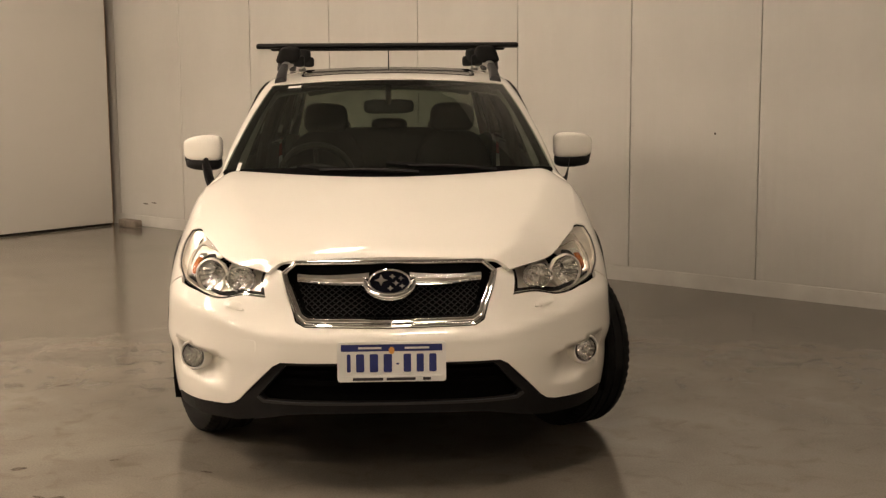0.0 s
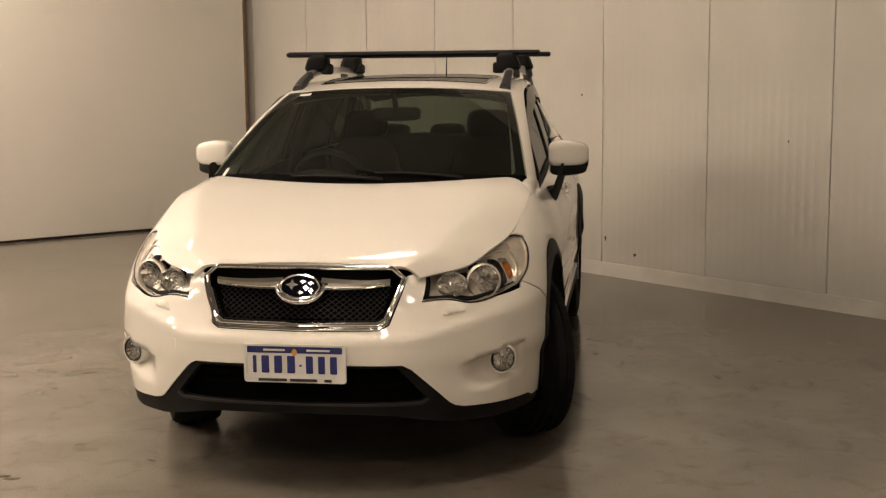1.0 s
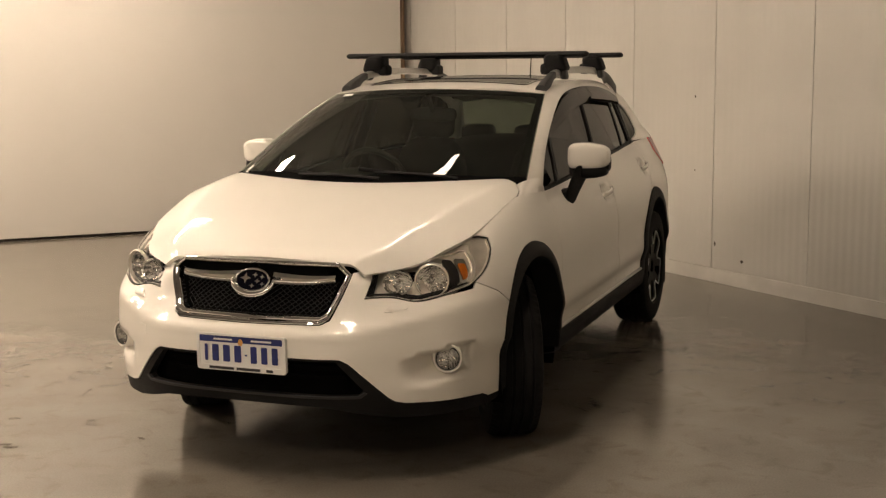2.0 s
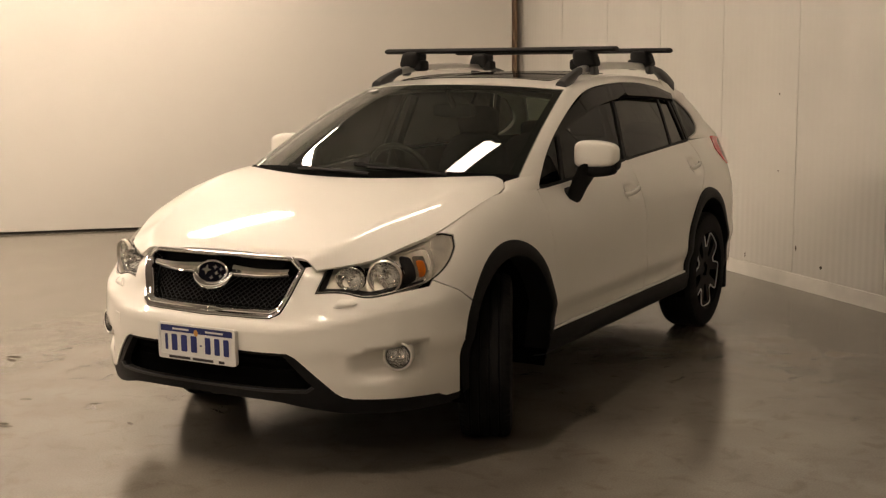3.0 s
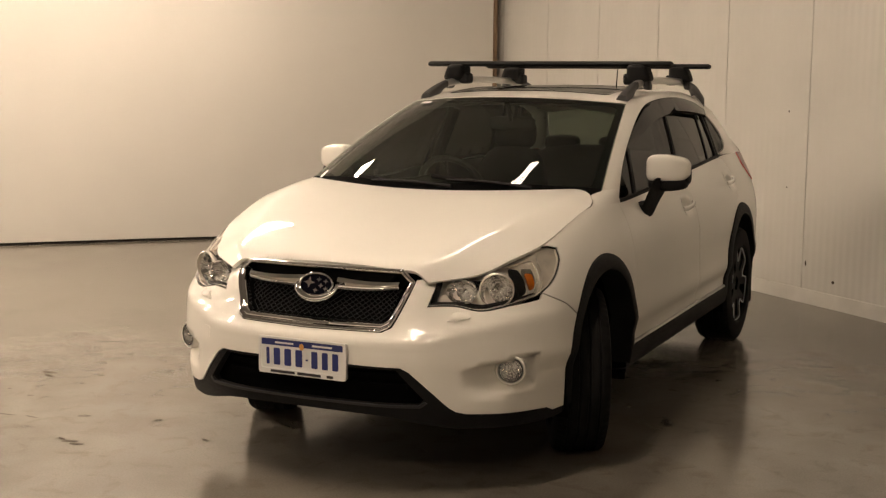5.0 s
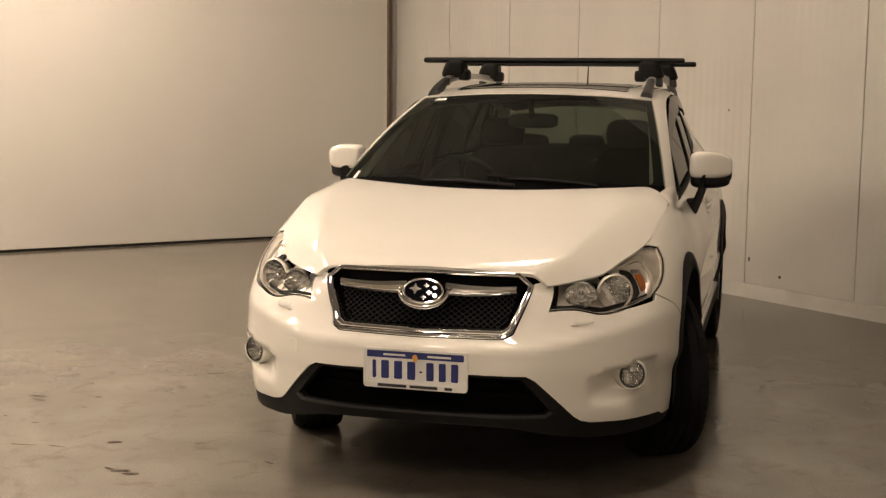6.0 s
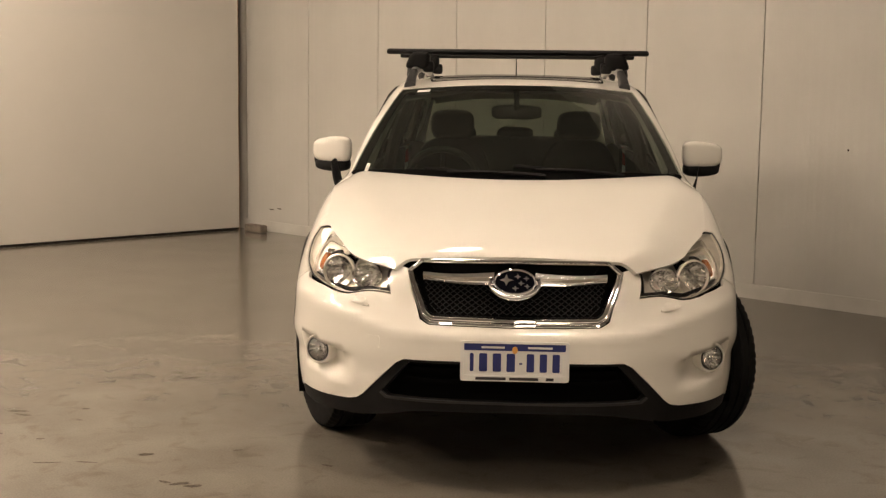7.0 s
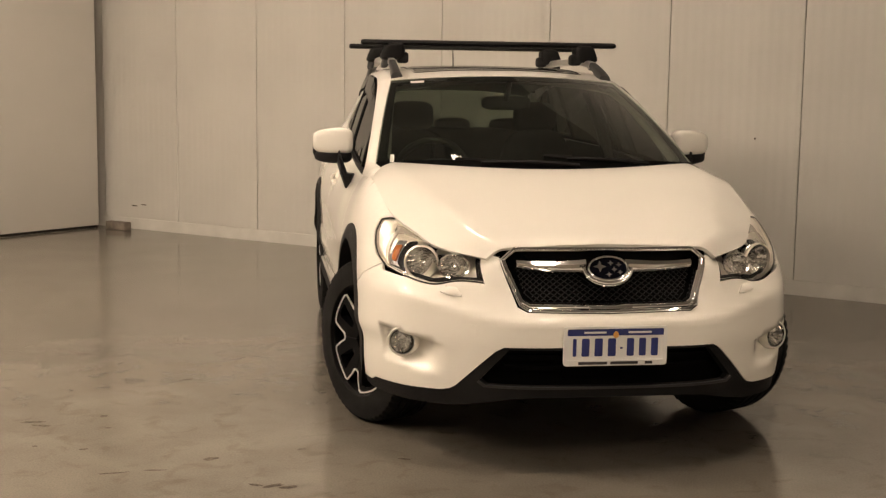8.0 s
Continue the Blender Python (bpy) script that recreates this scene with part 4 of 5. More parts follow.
c_pillar = ([(3.588, 1.377), (3.761, 1.326), (3.855, 1.279), (3.92, 1.231), (3.942, 1.19), (3.932, 1.163), (3.894, 1.138), (3.851, 1.122), (3.759, 1.104)]
            + [(y, float(TOP_Z(y)) + .000) for y in np.linspace(3.80, 4.21, 9)] + [(4.195, 1.12), (4.145, 1.18), (4.08, 1.243), (3.99, 1.306), (3.88, 1.368), (3.73, 1.416), (3.53, 1.460)])
two("rear_pillar", sheet("rear_pillar", c_pillar, cabin(.002), PAINT, .03, thick=.03), car, "white rear pillar")

# side glass in panes with black dividers
front_pane = [(1.415, 1.016), (1.695, 1.006), (2.466, 1.054), (2.554, 1.442), (2.388, 1.433), (2.153, 1.395), (1.873, 1.295), (1.585, 1.154), (1.458, 1.077)]
rear_pane = [(2.518, 1.058), (3.322, 1.084), (3.336, 1.410), (3.033, 1.442), (2.70, 1.449), (2.595, 1.446)]
small_pane = [(3.344, 1.084), (3.664, 1.090), (3.515, 1.386), (3.359, 1.406)]
last_pane = [(3.755, 1.103), (3.841, 1.122), (3.894, 1.139), (3.931, 1.167), (3.94, 1.191), (3.917, 1.229), (3.854, 1.277), (3.761, 1.324), (3.637, 1.357)]
for (d_l, d_r), panes in zip(doors, ((front_pane,), (rear_pane, small_pane))):
    for p in panes:
        two("window", sheet("window", p, cabin(-.012), TINTED, .06, thick=.004, back=False), d_l, "dark tinted side window", second=d_r)
two("quarter_window", sheet("quarter_window", last_pane, cabin(-.006), TINTED, .05, thick=.004, back=False), car, "dark tinted quarter window")
two("window_divider", sheet("window_divider", [(2.471, 1.054), (2.509, 1.054), (2.606, 1.451), (2.576, 1.445)], cabin(-.004), PLASTIC, .04, thick=.02), doors[0][0], "black door pillar", second=doors[0][1])
two("window_divider", sheet("window_divider", [(3.318, 1.083), (3.344, 1.083), (3.363, 1.408), (3.332, 1.412)], cabin(-.006), PLASTIC, .04, thick=.015), doors[1][0], "black divider", second=doors[1][1])
two("window_divider", sheet("window_divider", [(3.655, 1.089), (3.690, 1.090), (3.552, 1.380), (3.507, 1.388)], cabin(-.003), PLASTIC, .04, thick=.02), doors[1][0], "black window frame", second=doors[1][1])
two("quarter_window_frame", sheet("quarter_window_frame", [(3.718, 1.094), (3.760, 1.098), (3.646, 1.363), (3.590, 1.376)], cabin(-.003), PLASTIC, .04, thick=.02), car, "black quarter-window frame")
two("quarter_light_bar", sheet("quarter_light_bar", [(1.667, 1.003), (1.700, 1.003), (1.772, 1.221), (1.762, 1.246), (1.745, 1.236)], cabin(-.005), PLASTIC, .03, thick=.012), doors[0][0], "black quarter-light bar", second=doors[0][1])
belt = [(y, float(TOP_Z(y))) for y in np.linspace(1.385, 3.70, 30)]
two("belt_strip", sheet("belt_strip", [(y, z - .005) for y, z in belt] + [(y, z + .009) for y, z in belt[::-1]], cabin(.004), PLASTIC, .03, thick=.018), doors[0][0], "black belt strip", second=doors[0][1])
# smoked wind deflectors over the doors
visor_f = [(1.681, 1.210), (1.872, 1.300), (2.152, 1.398), (2.387, 1.436), (2.705, 1.451), (2.735, 1.399), (2.592, 1.370), (2.37, 1.350), (2.173, 1.320), (1.938, 1.267)]
visor_r = [(2.716, 1.450), (3.032, 1.444), (3.306, 1.420), (3.596, 1.375), (3.588, 1.341), (3.324, 1.359), (3.052, 1.372), (2.744, 1.383)]
two("wind_deflector", sheet("wind_deflector", visor_f, lambda y, z: cabin(.003 + .017 * smooth01((y - 1.75) / .5))(y, z), VISOR, .03, thick=.003, back=False), doors[0][0], "smoked wind deflector", second=doors[0][1])
two("wind_deflector", sheet("wind_deflector", visor_r, cabin(.020), VISOR, .03, thick=.003, back=False), doors[1][0], "smoked wind deflector", second=doors[1][1])

visor_low = curve2([(2.30, 1.343), (2.45, 1.366), (2.60, 1.380), (2.744, 1.387), (3.052, 1.376), (3.324, 1.363), (3.588, 1.345)], 24)
two("deflector_edge", sheet("deflector_edge", visor_low + [(y, z - .006 - .010 * min(1, (y - 2.29) / .3)) for y, z in visor_low[::-1]], cabin(.016), DARK, .02, thick=.006), doors[1][0], "dark lower edge of the wind deflectors", second=doors[1][1])

# roof with sunroof
SUN = [(-.76, 2.22), (.76, 2.22), (.76, 2.95), (-.76, 2.95)]
roof_front = [(u, 1.945 + .148 * u * u) for u in np.linspace(-1, 1, 31)]
roof = part("roof", sheet("roof", roof_front + [(1, 4.04), (-1, 4.04)], roof_skin, PAINT, .05, thick=.014, edge_step=.03, holes=[rounded(SUN, .05)]), PAINT, car, "pearl white roof")
part("sunroof", sheet("sunroof", rounded([(-.745, 2.235), (.745, 2.235), (.745, 2.935), (-.745, 2.935)], .05), lambda u, y: roof_skin(u, y, .003), TINTED, .06, thick=.006, back=False), TINTED, roof, "dark glass sunroof")
part("sunroof_seal", sheet("sunroof_seal", rounded([(-.775, 2.205), (.775, 2.205), (.775, 2.965), (-.775, 2.965)], .05), lambda u, y: roof_skin(u, y, .005), GLOSS_BLACK, .05, thick=.012, holes=[rounded(SUN, .05)]), GLOSS_BLACK, roof, "black sunroof seal")
part("headliner", sheet("headliner", [(-.97, 2.02), (.97, 2.02), (.97, 3.95), (-.97, 3.95)], lambda u, y: roof_skin(u, y, -.045), LINER, .1, thick=.006), LINER, roof, "grey headliner")
part("rear_screen", sheet("rear_screen", [(-.50, 0), (.50, 0), (.47, 1), (-.47, 1)], lambda x, v: np.stack([x * (1.22 - .1 * v), 4.31 - .28 * v - .10 * (x / .5) ** 2, 1.06 + .31 * v + 0 * x], -1), REAR_GLASS, .08, thick=.005, back=False, flip=True), REAR_GLASS, car, "rear window")
P = []
for v in np.linspace(0, 1, 12):
    out_y, out_z = 4.20 - .36 * v ** 1.15, 1.085 + .290 * v ** .85
    o = np.array([float(glass_x(out_y, out_z)) + .002, out_y, out_z])
    x = .50 * (1.22 - .1 * v) * (1 - .06 * v)
    i = np.array([x, 4.21 - .28 * v, 1.06 + .31 * v])
    k = (o + i) / 2 + (.03, .03, .0)
    P.append([(1 - t) ** 2 * o + 2 * t * (1 - t) * k + t * t * i for t in np.linspace(0, 1, 7)])
two("tailgate_side", grid_mesh("tailgate_side", P, PAINT), car, "white tailgate side")
part("antenna", tube("antenna", [(0, 3.74, 1.445), (0, 3.75, 1.53), (0, 3.775, 1.66)], [.008, .004, .0025], PLASTIC, 8), PLASTIC, car, "thin black antenna")

# roof rails and cross bars
RAIL_Y, RAIL_Z = [2.13, 2.20, 2.30, 2.42, 2.70, 3.10, 3.36, 3.54, 3.66, 3.76], [1.448, 1.478, 1.510, 1.534, 1.551, 1.551, 1.541, 1.520, 1.485, 1.440]
ry, rz = cubic(range(10), RAIL_Y), cubic(range(10), RAIL_Z)


def rail_piece(name, k0, k1, mat):
    P = []
    for k in np.linspace(k0, k1, 22):
        y, z = float(ry(k)), float(rz(k))
        x = .540 - .012 * smooth01((y - 2.2) / .5)
        h = .026 + .040 * max(0, 1 - min(k, 9 - k) / 2.2)
        w = .020 + .010 * max(0, 1 - min(k, 9 - k) / 2.2)
        P.append([(x + w * math.copysign(abs(math.cos(a)) ** .6, math.cos(a)), y, z - h * .5 + h * .75 * math.copysign(abs(math.sin(a)) ** .6, math.sin(a))) for a in np.linspace(0, 6.2832, 13)[:-1]])
    return grid_mesh(name, P, mat, closed_v=True, caps=True)


for q in (1, -1):
    r = part("roof_rail", rail_piece("roof_rail", 2.6, 6.3, RAIL), RAIL, car, "satin silver roof rail")
    a = part("rail_end", rail_piece("rail_end", 0, 2.62, GREY), GREY, r, "dark grey rail end")
    b = part("rail_end", rail_piece("rail_end", 6.28, 9, GREY), GREY, r, "dark grey rail end")
    if q < 0:
        for o in (r, a, b):
            o.data = mirrored(o.data, o.name)
for yb in (2.49, 3.31):
    prof = [(.046 * math.cos(a) + .004, .0145 * math.sin(a) * (1.15 if math.sin(a) > 0 else .9)) for a in np.linspace(0, 6.2832, 19)[:-1]]
    P = []
    for x in [-.692, -.690, -.682] + list(np.linspace(-.66, .66, 23)) + [.682, .690, .692]:
        k = .35 if abs(x) > .691 else .75 if abs(x) > .689 else 1.0
        P.append([(x, yb + py * k, 1.622 + pz * k) for py, pz in prof])
    bar = part("cross_bar", grid_mesh("cross_bar", P, PLASTIC, closed_v=True, caps=True), PLASTIC, car, "black aero roof cross bar")
    for q in (1, -1):
        foot = blob("foot", (q * .520, yb, 1.577), (.060, .062, .046), PLASTIC, 4.0, shape=lambda x, y, z, q=q: (x * (1 - .15 * z) - q * .16 * z, y * (1 + .12 * z), z))
        part("foot", foot, PLASTIC, bar, "black clamp foot")
        clamp = blob("clamp", (q * .562, yb, 1.527), (.020, .040, .038), GREY, 3.5, shape=lambda x, y, z, q=q: (x - q * .35 * z, y * (.8 - .2 * z), z))
        part("clamp", clamp, GREY, bar, "grey clamp jaw")
        pad = blob("pad", (q * .470, yb, 1.545), (.030, .045, .030), PLASTIC, 4)
        part("pad", pad, PLASTIC, bar)

# ---------------------------------------------------------------- the car: lamps


def shrink(poly, k):
    """The outline drawn in by about k, along its own normals."""
    p = np.array(dense(poly, .012))
    t = np.roll(p, -1, 0) - np.roll(p, 1, 0)
    n = np.stack([-t[:, 1], t[:, 0]], 1) / np.maximum(np.linalg.norm(t, axis=1), 1e-9)[:, None]
    area = np.sum(p[:, 0] * np.roll(p[:, 1], -1) - np.roll(p[:, 0], -1) * p[:, 1])
    return [tuple(v) for v in p + n * k * np.sign(area)]


def placed(name, me, parent, label, pairs):
    l, r = two(name, me, parent[0], label, second=parent[1])
    pairs.append((l, r))
    return l, r


pairs = []
lens_l, lens_r = two("headlamp", sheet("headlamp", shrink(LAMP, .0008)[::-1], on_shell(.001), LENS, .02, thick=.003, back=False), car, "clear headlamp with amber indicator")
lamp = (lens_l, lens_r)
placed("bezel", sheet("bezel", shrink(LAMP, .0004)[::-1], on_shell(-.003), PLASTIC, .015, thick=.006, holes=[shrink(LAMP, .0026)]), lamp, "dark lamp edge", pairs)
placed("lamp_wall", sheet("lamp_wall", shrink(LAMP, .001)[::-1], on_shell(-.009), BEZEL, .015, thick=.055, holes=[shrink(LAMP, .0034)]), lamp, "silver lamp wall", pairs)


def lamp_depth(extra=0.0):
    return lambda s, z: shell(s, z, extra - .038 + .020 * smooth01((np.abs(s) - sy(.40)) / .12))


def disc_at(c, r):
    """A round outline on the lamp's inner shell over the place c."""
    q = np.linspace(.4, 1.2, 400)
    P = shell(q, c[2] + 0 * q, -.038)
    s0 = float(q[np.argmin(np.abs(P[:, 0] - c[0]) + np.abs(P[:, 1] - c[1]))])
    return [(s0 + r * 1.08 * math.cos(6.2832 * k / 28), c[2] + r * math.sin(6.2832 * k / 28)) for k in range(28)]


placed("lamp_back", sheet("lamp_back", shrink(LAMP, -.004)[::-1], lamp_depth(), LAMP_SATIN, .02, thick=.004, holes=[disc_at((.648, .306, .756), .061), disc_at((.538, .232, .750), .041)]), lamp, "grey inner lamp shell", pairs)
FORWARD = Vector((.35, -.93, 0)).normalized()


def bowl(name, c, r, depth, mat, wide=1.0, tilt=FORWARD):
    prof = [(r * t, -depth * (1 - t * t)) for t in np.linspace(.02, 1, 6)] + [(r + .005, .004), (r + .007, -.006), (r * .7, -depth * .9)]
    me = lathe(name, prof, mat, 18, axis="Z", closed=False)
    me.polygons.foreach_set("use_smooth", [False] * len(me.polygons))
    me.transform(Matrix.Translation(c) @ tilt.to_track_quat("Z", "Y").to_matrix().to_4x4() @ Matrix.Diagonal((wide, 1, 1, 1)))
    return me


placed("main_reflector", bowl("main_reflector", (.648, .306, .756), .060, .060, REFLECTOR), lamp, "round chrome main reflector", pairs)
placed("main_bulb", blob("main_bulb", (.640, .310, .756), (.013, .026, .013), CHROME, 2.2), lamp, "chrome bulb shield", pairs)
placed("ring", lathe("ring", [(.060, -.006), (.0645, -.006), (.0655, .006), (.060, .010)], LAMP_SATIN, 40, axis="Z"), lamp, "satin silver ring", pairs)
for o in pairs[-1]:
    o.data.transform(Matrix.Translation(((.648 if o is pairs[-1][0] else -.648), .302, .756)) @ (FORWARD if o is pairs[-1][0] else Vector((-FORWARD.x, FORWARD.y, 0))).to_track_quat("Z", "Y").to_matrix().to_4x4())
placed("side_reflector", bowl("side_reflector", (.538, .232, .750), .040, .045, REFLECTOR, wide=1.28, tilt=Vector((.15, -1, 0)).normalized()), lamp, "small chrome reflector", pairs)
placed("side_bulb", blob("side_bulb", (.535, .230, .752), (.010, .018, .010), CHROME, 2.2), lamp, "small bulb", pairs)
wedge = [(sx(.482), .706), (sx(.512), .706), (sx(.548), .792), (sx(.530), .794)]
placed("lamp_wedge", sheet("lamp_wedge", wedge, on_shell(-.022), GLOSS_BLACK, .02, thick=.02), lamp, "black inner corner", pairs)
tray = [(sy(.375), .724), (sy(.424), .744), (sy(.445), .785), (sy(.445), .817), (sy(.385), .820), (sy(.372), .780)]
placed("indicator_tray", sheet("indicator_tray", rounded(tray, .012), on_shell(-.034), REFLECTOR, .015, thick=.01), lamp, "silver indicator reflector", pairs)
amber = [(sy(.386), .744), (sy(.408), .750), (sy(.420), .772), (sy(.424), .802), (sy(.391), .806)]
placed("indicator", sheet("indicator", rounded(amber, .010), on_shell(-.030), AMBER, .012, thick=.02), lamp, "amber indicator", pairs)
shade = [(sy(.303), .732), (sy(.330), .723), (sy(.366), .738), (sy(.374), .780), (sy(.372), .818), (sy(.335), .822), (sy(.322), .80), (sy(.335), .765)]
placed("lamp_shade", sheet("lamp_shade", rounded(shade, .012), on_shell(-.026), GLOSS_BLACK, .015, thick=.02), lamp, "black curved shade", pairs)
rim = [(sy(.395), .730), (sy(.420), .737), (sy(.456), .785), (sy(.473), .838), (sy(.452), .846), (sy(.448), .820), (sy(.440), .785), (sy(.412), .745)]
placed("lamp_rim", sheet("lamp_rim", rounded(rim, .008), on_shell(-.020), BROW, .015, thick=.014), lamp, "pale curved rim", pairs)
brow = [(sx(.60), .796), (sx(.70), .803), (sy(.353), .833), (sy(.436), .847), (sy(.47), .842), (sy(.50), .868), (sy(.440), .864), (sy(.377), .850), (sx(.70), .822), (sx(.61), .808)]
placed("lamp_brow", sheet("lamp_brow", brow, on_shell(-.020), BROW, .02, thick=.02), lamp, "pale silver lamp brow", pairs)
lower = [(sx(.49), .707), (sx(.53), .710), (sx(.585), .707), (sx(.632), .696), (sx(.675), .697), (sx(.735), .711), (sy(.392), .732), (sy(.395), .738), (sx(.73), .717), (sx(.66), .704), (sx(.60), .714), (sx(.50), .716)]
placed("lamp_floor", sheet("lamp_floor", lower, on_shell(-.022), PLASTIC, .02, thick=.03), lamp, "black lower trim", pairs)

# fog lamps in the bumper's pockets
for q in (1, -1):
    c = Vector((q * .723, .269, .468))
    d = Vector((q * .42, -.9, 0)).normalized()
    place = Matrix.Translation(c) @ d.to_track_quat("Z", "Y").to_matrix().to_4x4()
    me = lathe("fog_lamp", [(.0405, -.03), (.0440, -.03), (.0455, .003), (.0435, .006), (.0410, .003)], GLOSS_BLACK, 36, axis="Z")
    me.transform(place)
    fog = part("fog_lamp", me, GLOSS_BLACK, car, "round fog lamp in a thin black ring")
    me = lathe("fog_collar", [(.0462, -.045), (.0470, .000), (.0490, .0045), (.0525, .0045), (.0560, -.002), (.0600, -.045)], PAINT, 40, axis="Z")
    me.transform(place)
    part("fog_collar", me, PAINT, fog, "white flared collar")
    me = lathe("fog_reflector", [(.041 * t, -.052 * (1 - t * t)) for t in np.linspace(.02, 1, 6)], FOG_CHROME, 16, axis="Z", closed=False)
    me.polygons.foreach_set("use_smooth", [False] * len(me.polygons))
    me.transform(place)
    part("fog_reflector", me, FOG_CHROME, fog, "chrome fog reflector")
    me = lathe("fog_glass", [(.042 * t, .004 + .008 * (1 - t * t)) for t in np.linspace(.02, 1, 8)], LENS, 30, axis="Z", closed=False)
    me.transform(place)
    part("fog_glass", me, LENS, fog, "clear fog glass")
    me = blob("fog_bulb", c + d * -.016, (.008, .020, .008), CHROME, 2.2, n=10)
    part("fog_bulb", me, CHROME, fog)

# ---------------------------------------------------------------- the car: mirrors
for q in (1, -1):
    arm_path = [(q * .795, 1.665, .950), (q * .828, 1.660, .955), (q * .846, 1.670, 1.005), (q * .860, 1.715, 1.056)]
    P = []
    for i, (x, y, z) in enumerate(arm_path):
        w = (.050, .056, .066, .080)[i]
        P.append([(x + .012 * math.cos(a), y + w * math.cos(a + .4), z + .040 * math.sin(a)) for a in np.linspace(0, 6.2832, 13)[:-1]])
    mirror = part("side_mirror", grid_mesh("side_mirror", P, PLASTIC, closed_v=True, caps=True), PLASTIC, doors[0][0 if q > 0 else 1], "white and black door mirror")

    def mirror_shape(x, y, z, q=q):
        o = x * q
        k = 1 - .20 * max(0, o)
        return (x, y * (1 - .25 * max(0, o)) + .28 * o + .10 * max(0, o) ** 2, z * k + (.06 - .05 * o if z > 0 else 0))
    cap = blob("mirror_cap", (q * .884, 1.778, 1.131), (.095, .062, .063), PAINT, 4.0, shape=mirror_shape, n=18)
    part("mirror_cap", cap, PAINT, mirror, "white mirror cap")
    low = blob("mirror_base", (q * .882, 1.782, 1.062), (.088, .060, .034), PLASTIC, 3.2, shape=mirror_shape, n=14)
    part("mirror_base", low, PLASTIC, mirror, "black mirror underside")
    g = blob("mirror_glass", (q * .882, 1.841, 1.115), (.080, .010, .055), CHROME, 4.0, shape=lambda x, y, z, q=q: (x, y + 2.0 * x * q, z), n=10)
    part("mirror_glass", g, CHROME, mirror, "mirror glass")
    tip = blob("mirror_tip", (q * .957, 1.824, 1.098), (.020, .040, .040), PLASTIC, 3.0, n=10)
    part("mirror_tip", tip, PLASTIC, mirror, "black mirror corner")

# ---------------------------------------------------------------- the car: wheels
R_T, W_T = .340, .106


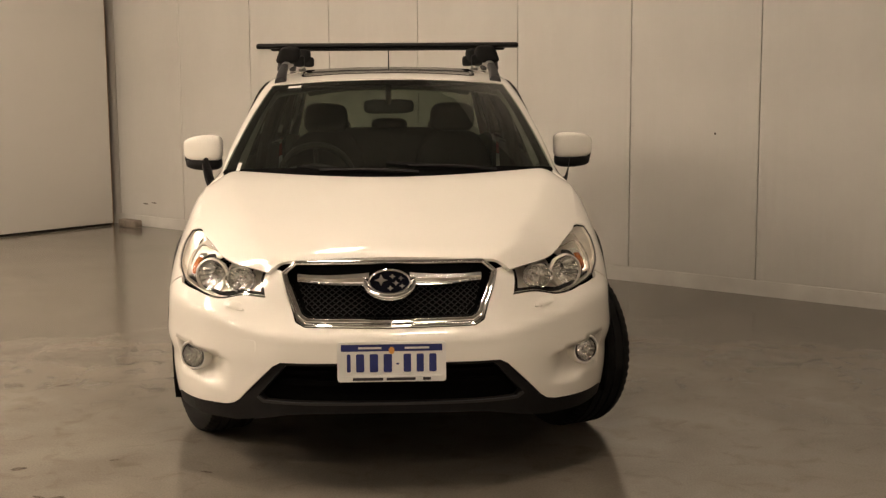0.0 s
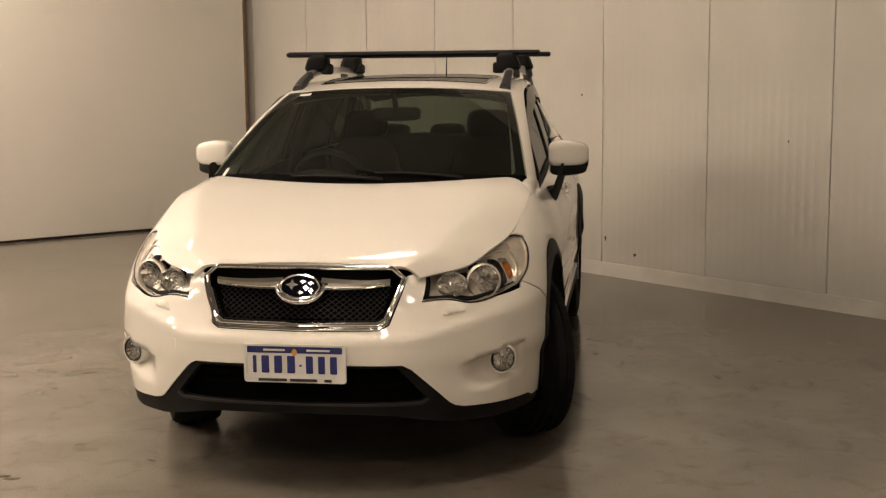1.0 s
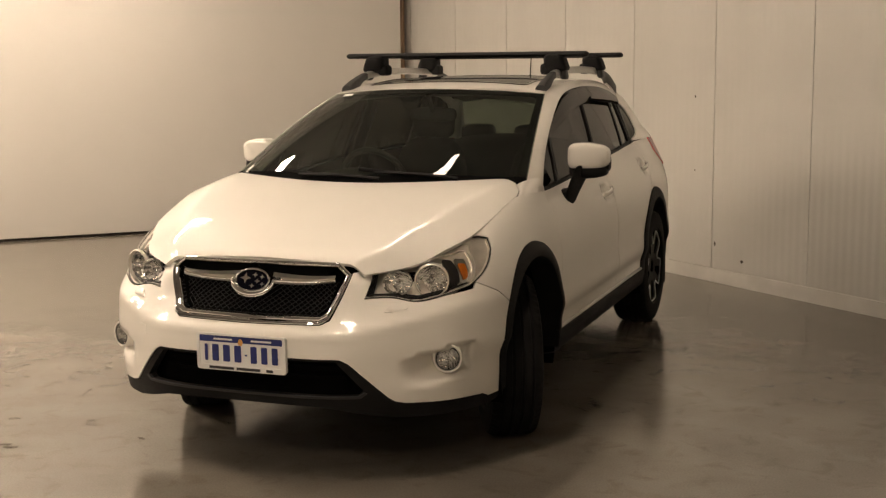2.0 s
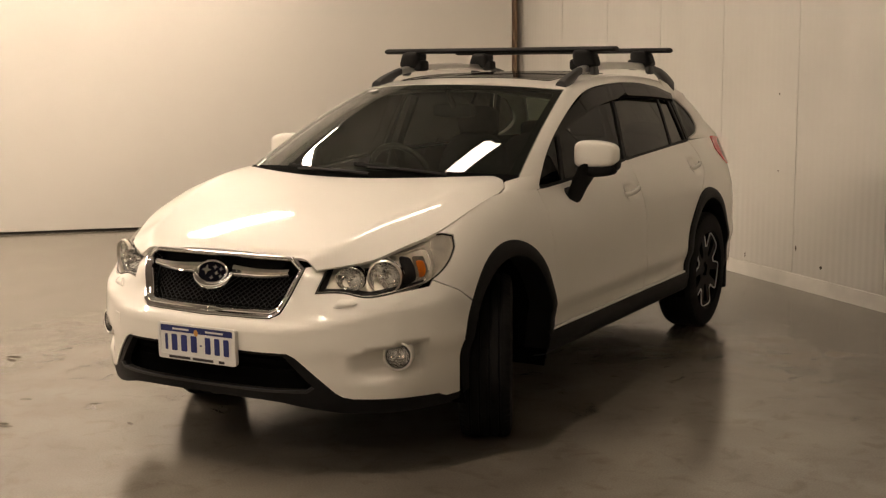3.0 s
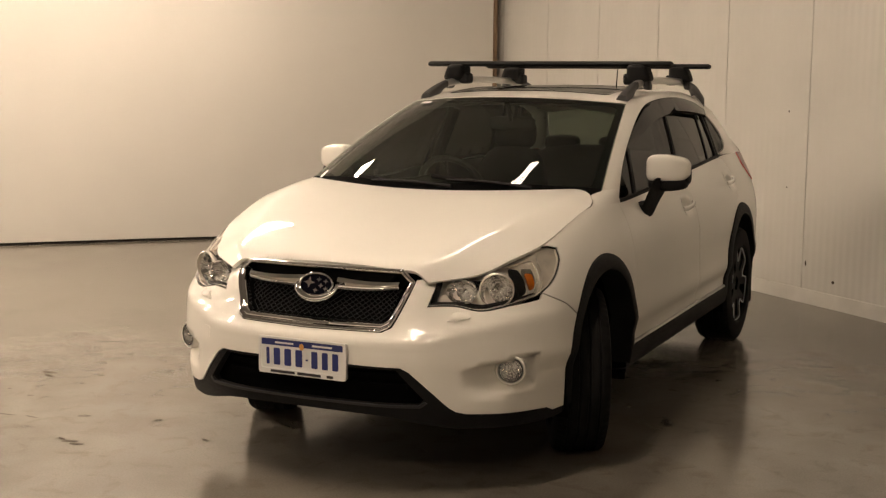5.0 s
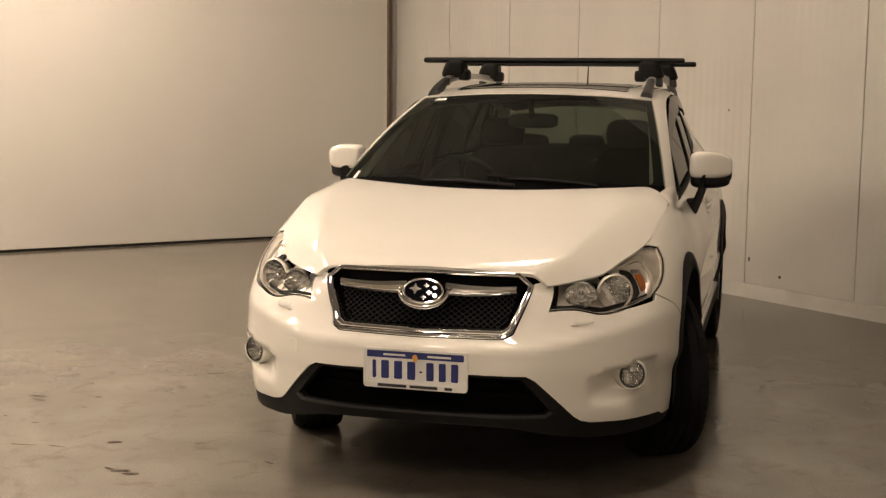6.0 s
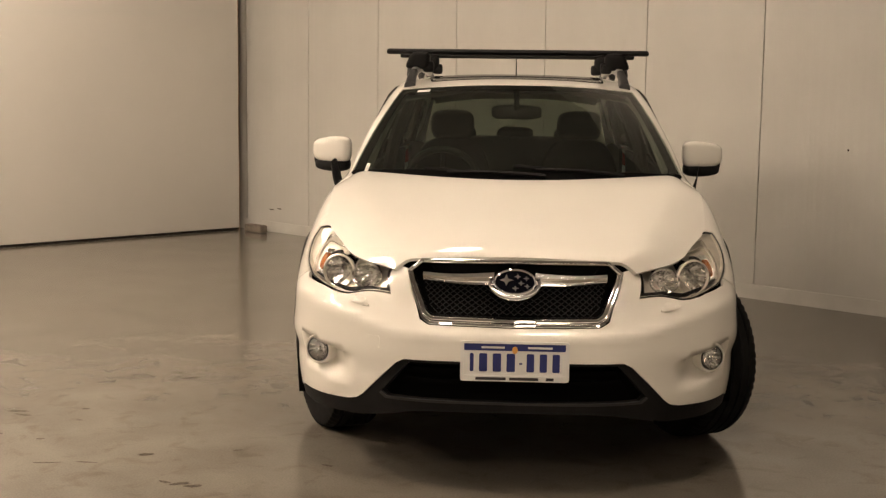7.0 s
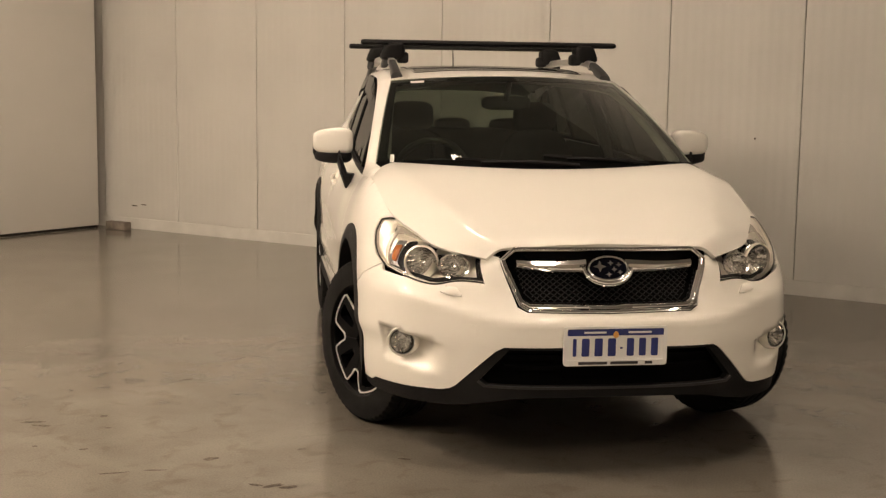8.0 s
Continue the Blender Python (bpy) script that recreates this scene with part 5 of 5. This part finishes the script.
def make_wheel():
    """A wheel at its own origin, outer face towards +x."""
    hub = new("wheel", None)
    hub.parent = car
    prof = [(.222, -.095), (.235, -.108), (.270, -W_T - .003), (.305, -W_T), (.328, -.100), (.337, -.086)]
    for g in (-.060, -.020, .020, .060):
        prof += [(R_T, g - .016), (R_T, g - .006), (R_T - .009, g - .004), (R_T - .009, g + .004), (R_T, g + .006), (R_T, g + .014)]
    prof += [(.337, .086), (.328, .100), (.305, W_T), (.270, W_T + .003), (.235, .108), (.222, .095)]
    P = []
    for r, x in prof:
        cut = .007 if .075 < abs(x) < .104 and r > .32 else 0
        P.append([(x, (r - (cut if k % 3 == 0 else 0)) * math.cos(2 * math.pi * k / 180), (r - (cut if k % 3 == 0 else 0)) * math.sin(2 * math.pi * k / 180)) for k in range(180)])
    part("tyre", grid_mesh("tyre", P, RUBBER, closed_u=True, closed_v=True), RUBBER, hub, "black tyre with grooved tread")
    part("rim", lathe("rim", [(.2245, .098), (.230, .106), (.234, .100), (.230, .085), (.226, .0), (.226, -.09), (.216, -.09), (.216, .0), (.2215, .084)], RIM_BLACK, 60), RIM_BLACK, hub, "black alloy rim")
    part("drum", lathe("drum", [(.02, .02), (.14, .02), (.15, .0), (.15, -.06), (.02, -.06)], DARK, 32), DARK, hub)
    part("hub_cap", lathe("hub_cap", [(.001, .074), (.028, .073), (.032, .066), (.060, .058), (.074, .050), (.074, .02), (.001, .02)], RIM_BLACK, 36, closed=False), RIM_BLACK, hub)
    for k in range(5):
        a = 2 * math.pi * (k + .5) / 5
        part("wheel_nut", lathe("wheel_nut", [(.001, .066), (.008, .066), (.010, .052)], CHROME, 8, (0, .048 * math.cos(a), .048 * math.sin(a)), closed=False), CHROME, hub)

    def lift_face(x0):
        return lambda u, v: np.stack([x0 + .05 * (np.hypot(u, v) - .05), u, v], -1)
    def band(line, w=.0065):
        p = np.array(line)
        d = np.diff(p, axis=0)
        d /= np.linalg.norm(d, axis=1)[:, None]
        m = np.stack([-d[:, 1], d[:, 0]], 1)
        n = np.concatenate([m[:1], m[:-1] + m[1:], m[-1:]])
        n /= np.linalg.norm(n, axis=1)[:, None]
        n[1:-1] /= np.maximum(.55, (n[1:-1] * m[1:]).sum(1))[:, None]
        return [tuple(v) for v in p + n * w / 2] + [tuple(v) for v in (p - n * w / 2)[::-1]]

    # five broad forked spokes; between two neighbours a narrow notch runs in from the rim
    for k in range(5):
        a = 2 * math.pi * k / 5 + math.pi / 2 + math.pi / 5
        pol = lambda r, d: (r * math.cos(a + radians(d)), r * math.sin(a + radians(d)))
        side = [(.050, 35.5), (.138, 35.5), (.141, 30), (.172, 26.5), (.212, 22), (.217, 19), (.215, 10)]
        blade = [pol(r, -d) for r, d in side] + [pol(.214, 0)] + [pol(r, d) for r, d in side[::-1]]
        slot = rounded([pol(.092, -9), pol(.196, -10), pol(.200, 0), pol(.196, 10), pol(.092, 9)], .008)
        sp = part("spoke", sheet("spoke", blade, lift_face(.083), RIM_BLACK, .025, thick=.035, holes=[slot]), RIM_BLACK, hub, "black forked spoke with machined edge")
        for q in (1, -1):
            edge = [pol(.137, q * 36), pol(.141, q * 30), pol(.172, q * 26.5), pol(.213, q * 22), pol(.219, q * 18), pol(.216, q * 9), pol(.215, 0)]
            part("machined_edge", sheet("machined_edge", band(edge), lift_face(.0865), ALLOY, .02, thick=.006), ALLOY, sp, "bright machined edge")
    return hub


wheel = make_wheel()
STEER = 26
wheel.matrix_basis = pose(.737, AXLE_F, WHEEL_Z, 0, 0, STEER)
copy_thing(wheel, pose(-.737, AXLE_F, WHEEL_Z, 20, 0, 180 + STEER - 1))
copy_thing(wheel, pose(.750, AXLE_R, WHEEL_Z, 0, 0, 0))
copy_thing(wheel, pose(-.750, AXLE_R, WHEEL_Z, 33, 0, 180))

# ---------------------------------------------------------------- the car: inside
P = []
for x in np.linspace(-.70, .70, 29):
    hood_bump = .045 * math.exp(-((x + .365) / .16) ** 2)
    a = .17 * (x / .72) ** 2
    P.append([(x, 1.16 + a, 1.02), (x, 1.30 + a, 1.028), (x, 1.50 + a, 1.025), (x, 1.72 + .3 * a, 1.02 + hood_bump * .6), (x, 1.86, 1.005 + hood_bump), (x, 1.93, .95 + hood_bump * .5), (x, 1.95, .82), (x, 1.85, .62)])
part("dashboard", grid_mesh("dashboard", P, TRIM_DARK), TRIM_DARK, car, "dark grey dashboard")


def steering():
    c, r = Vector((-.365, 2.09, .965)), .180
    turn = Euler((radians(-66), 0, 0)).to_matrix()
    pts = [c + turn @ Vector((r * math.cos(a), r * math.sin(a), 0)) for a in np.linspace(0, 6.2832, 33)]
    ring = part("steering_wheel", tube("steering_wheel", pts, .017, TRIM_MID, 8), TRIM_MID, car, "dark steering wheel")
    part("boss", blob("boss", c, (.065, .04, .055), TRIM_DARK, 3), TRIM_DARK, ring)
    for a in (0, 3.1416, -1.57):
        part("wheel_arm", tube("wheel_arm", [c, c + turn @ Vector((r * math.cos(a), r * math.sin(a), 0))], .014, TRIM_DARK, 6), TRIM_DARK, ring)


steering()
for x in (-.36, .36):
    seat = part("front_seat", blob("front_seat", (x, 2.62, .56), (.25, .27, .11), FABRIC, 4), FABRIC, car, "dark fabric front seat")
    part("backrest", blob("backrest", (x, 2.88, .86), (.235, .075, .30), FABRIC, 3.6, turn=(-14, 0, 0), shape=lambda a, b, c: (a * (1 - .18 * max(0, c)), b, c)), FABRIC, seat)
    part("headrest", blob("headrest", (x, 2.965, 1.225), (.125, .055, .085), FABRIC, 3.4, turn=(-10, 0, 0)), FABRIC, seat)
    for o in (-.05, .05):
        part("post", tube("post", [(x + o, 2.94, 1.08), (x + o, 2.96, 1.19)], .007, CHROME, 6), CHROME, seat)
bench = part("rear_bench", blob("rear_bench", (0, 3.45, .56), (.60, .25, .12), FABRIC, 4), FABRIC, car, "dark fabric rear bench")
part("backrest", blob("backrest", (0, 3.72, .86), (.60, .08, .28), FABRIC, 4, turn=(-12, 0, 0)), FABRIC, bench)
for x in (-.36, 0, .36):
    part("headrest", blob("headrest", (x, 3.78, 1.14), (.115, .05, .055), FABRIC, 3.4), FABRIC, bench)
part("cabin_floor", box((-.74, 1.6, .32), (.74, 4.2, .40), .01, 1), TRIM_DARK, car)
part("bulkhead", box((-.72, 1.04, .30), (.72, 1.12, .98), .01, 1), DARK, car)
two("door_lining", sheet("door_lining", [(1.34, .42), (3.30, .42), (3.42, .75), (3.42, 1.07), (2.4, 1.05), (1.66, 1.0), (1.34, .99)], lambda y, z: np.stack([.735 - .05 * (z - .6) - .075 * (np.clip(y - 2.4, 0, 1.35) / 1.3) ** 2, y, z], -1), TRIM_DARK, .1, thick=.03, flip=True), car, "dark door lining")
inner = part("interior_mirror", blob("interior_mirror", (0, 2.02, 1.318), (.125, .018, .036), TRIM_DARK, 4), TRIM_DARK, car, "dark interior mirror")
part("mirror_stalk", tube("mirror_stalk", [(0, 2.01, 1.335), (0, 1.96, 1.40), (0, 1.945, 1.425)], .014, TRIM_DARK, 8), TRIM_DARK, inner)
two("cargo_lining", sheet("cargo_lining", [(3.40, .42), (4.22, .42), (4.22, 1.06), (3.95, 1.09), (3.60, 1.10), (3.42, 1.07)], lambda y, z: np.stack([.630 - .12 * np.maximum(0, y - 3.9) + 0 * z, y, z], -1), TRIM_DARK, .1, thick=.02, flip=True), car, "dark cargo side lining")
two("pillar_lining", tube("pillar_lining", [(.672, 1.36, 1.06), (.638, 1.64, 1.20), (.600, 1.90, 1.32), (.560, 2.10, 1.385)], .022, LINER, 8), car, "grey pillar lining")
two("centre_pillar", tube("centre_pillar", [(.695, 2.52, .95), (.655, 2.55, 1.15), (.575, 2.58, 1.38)], .035, TRIM_DARK, 8), car, "dark centre pillar lining")
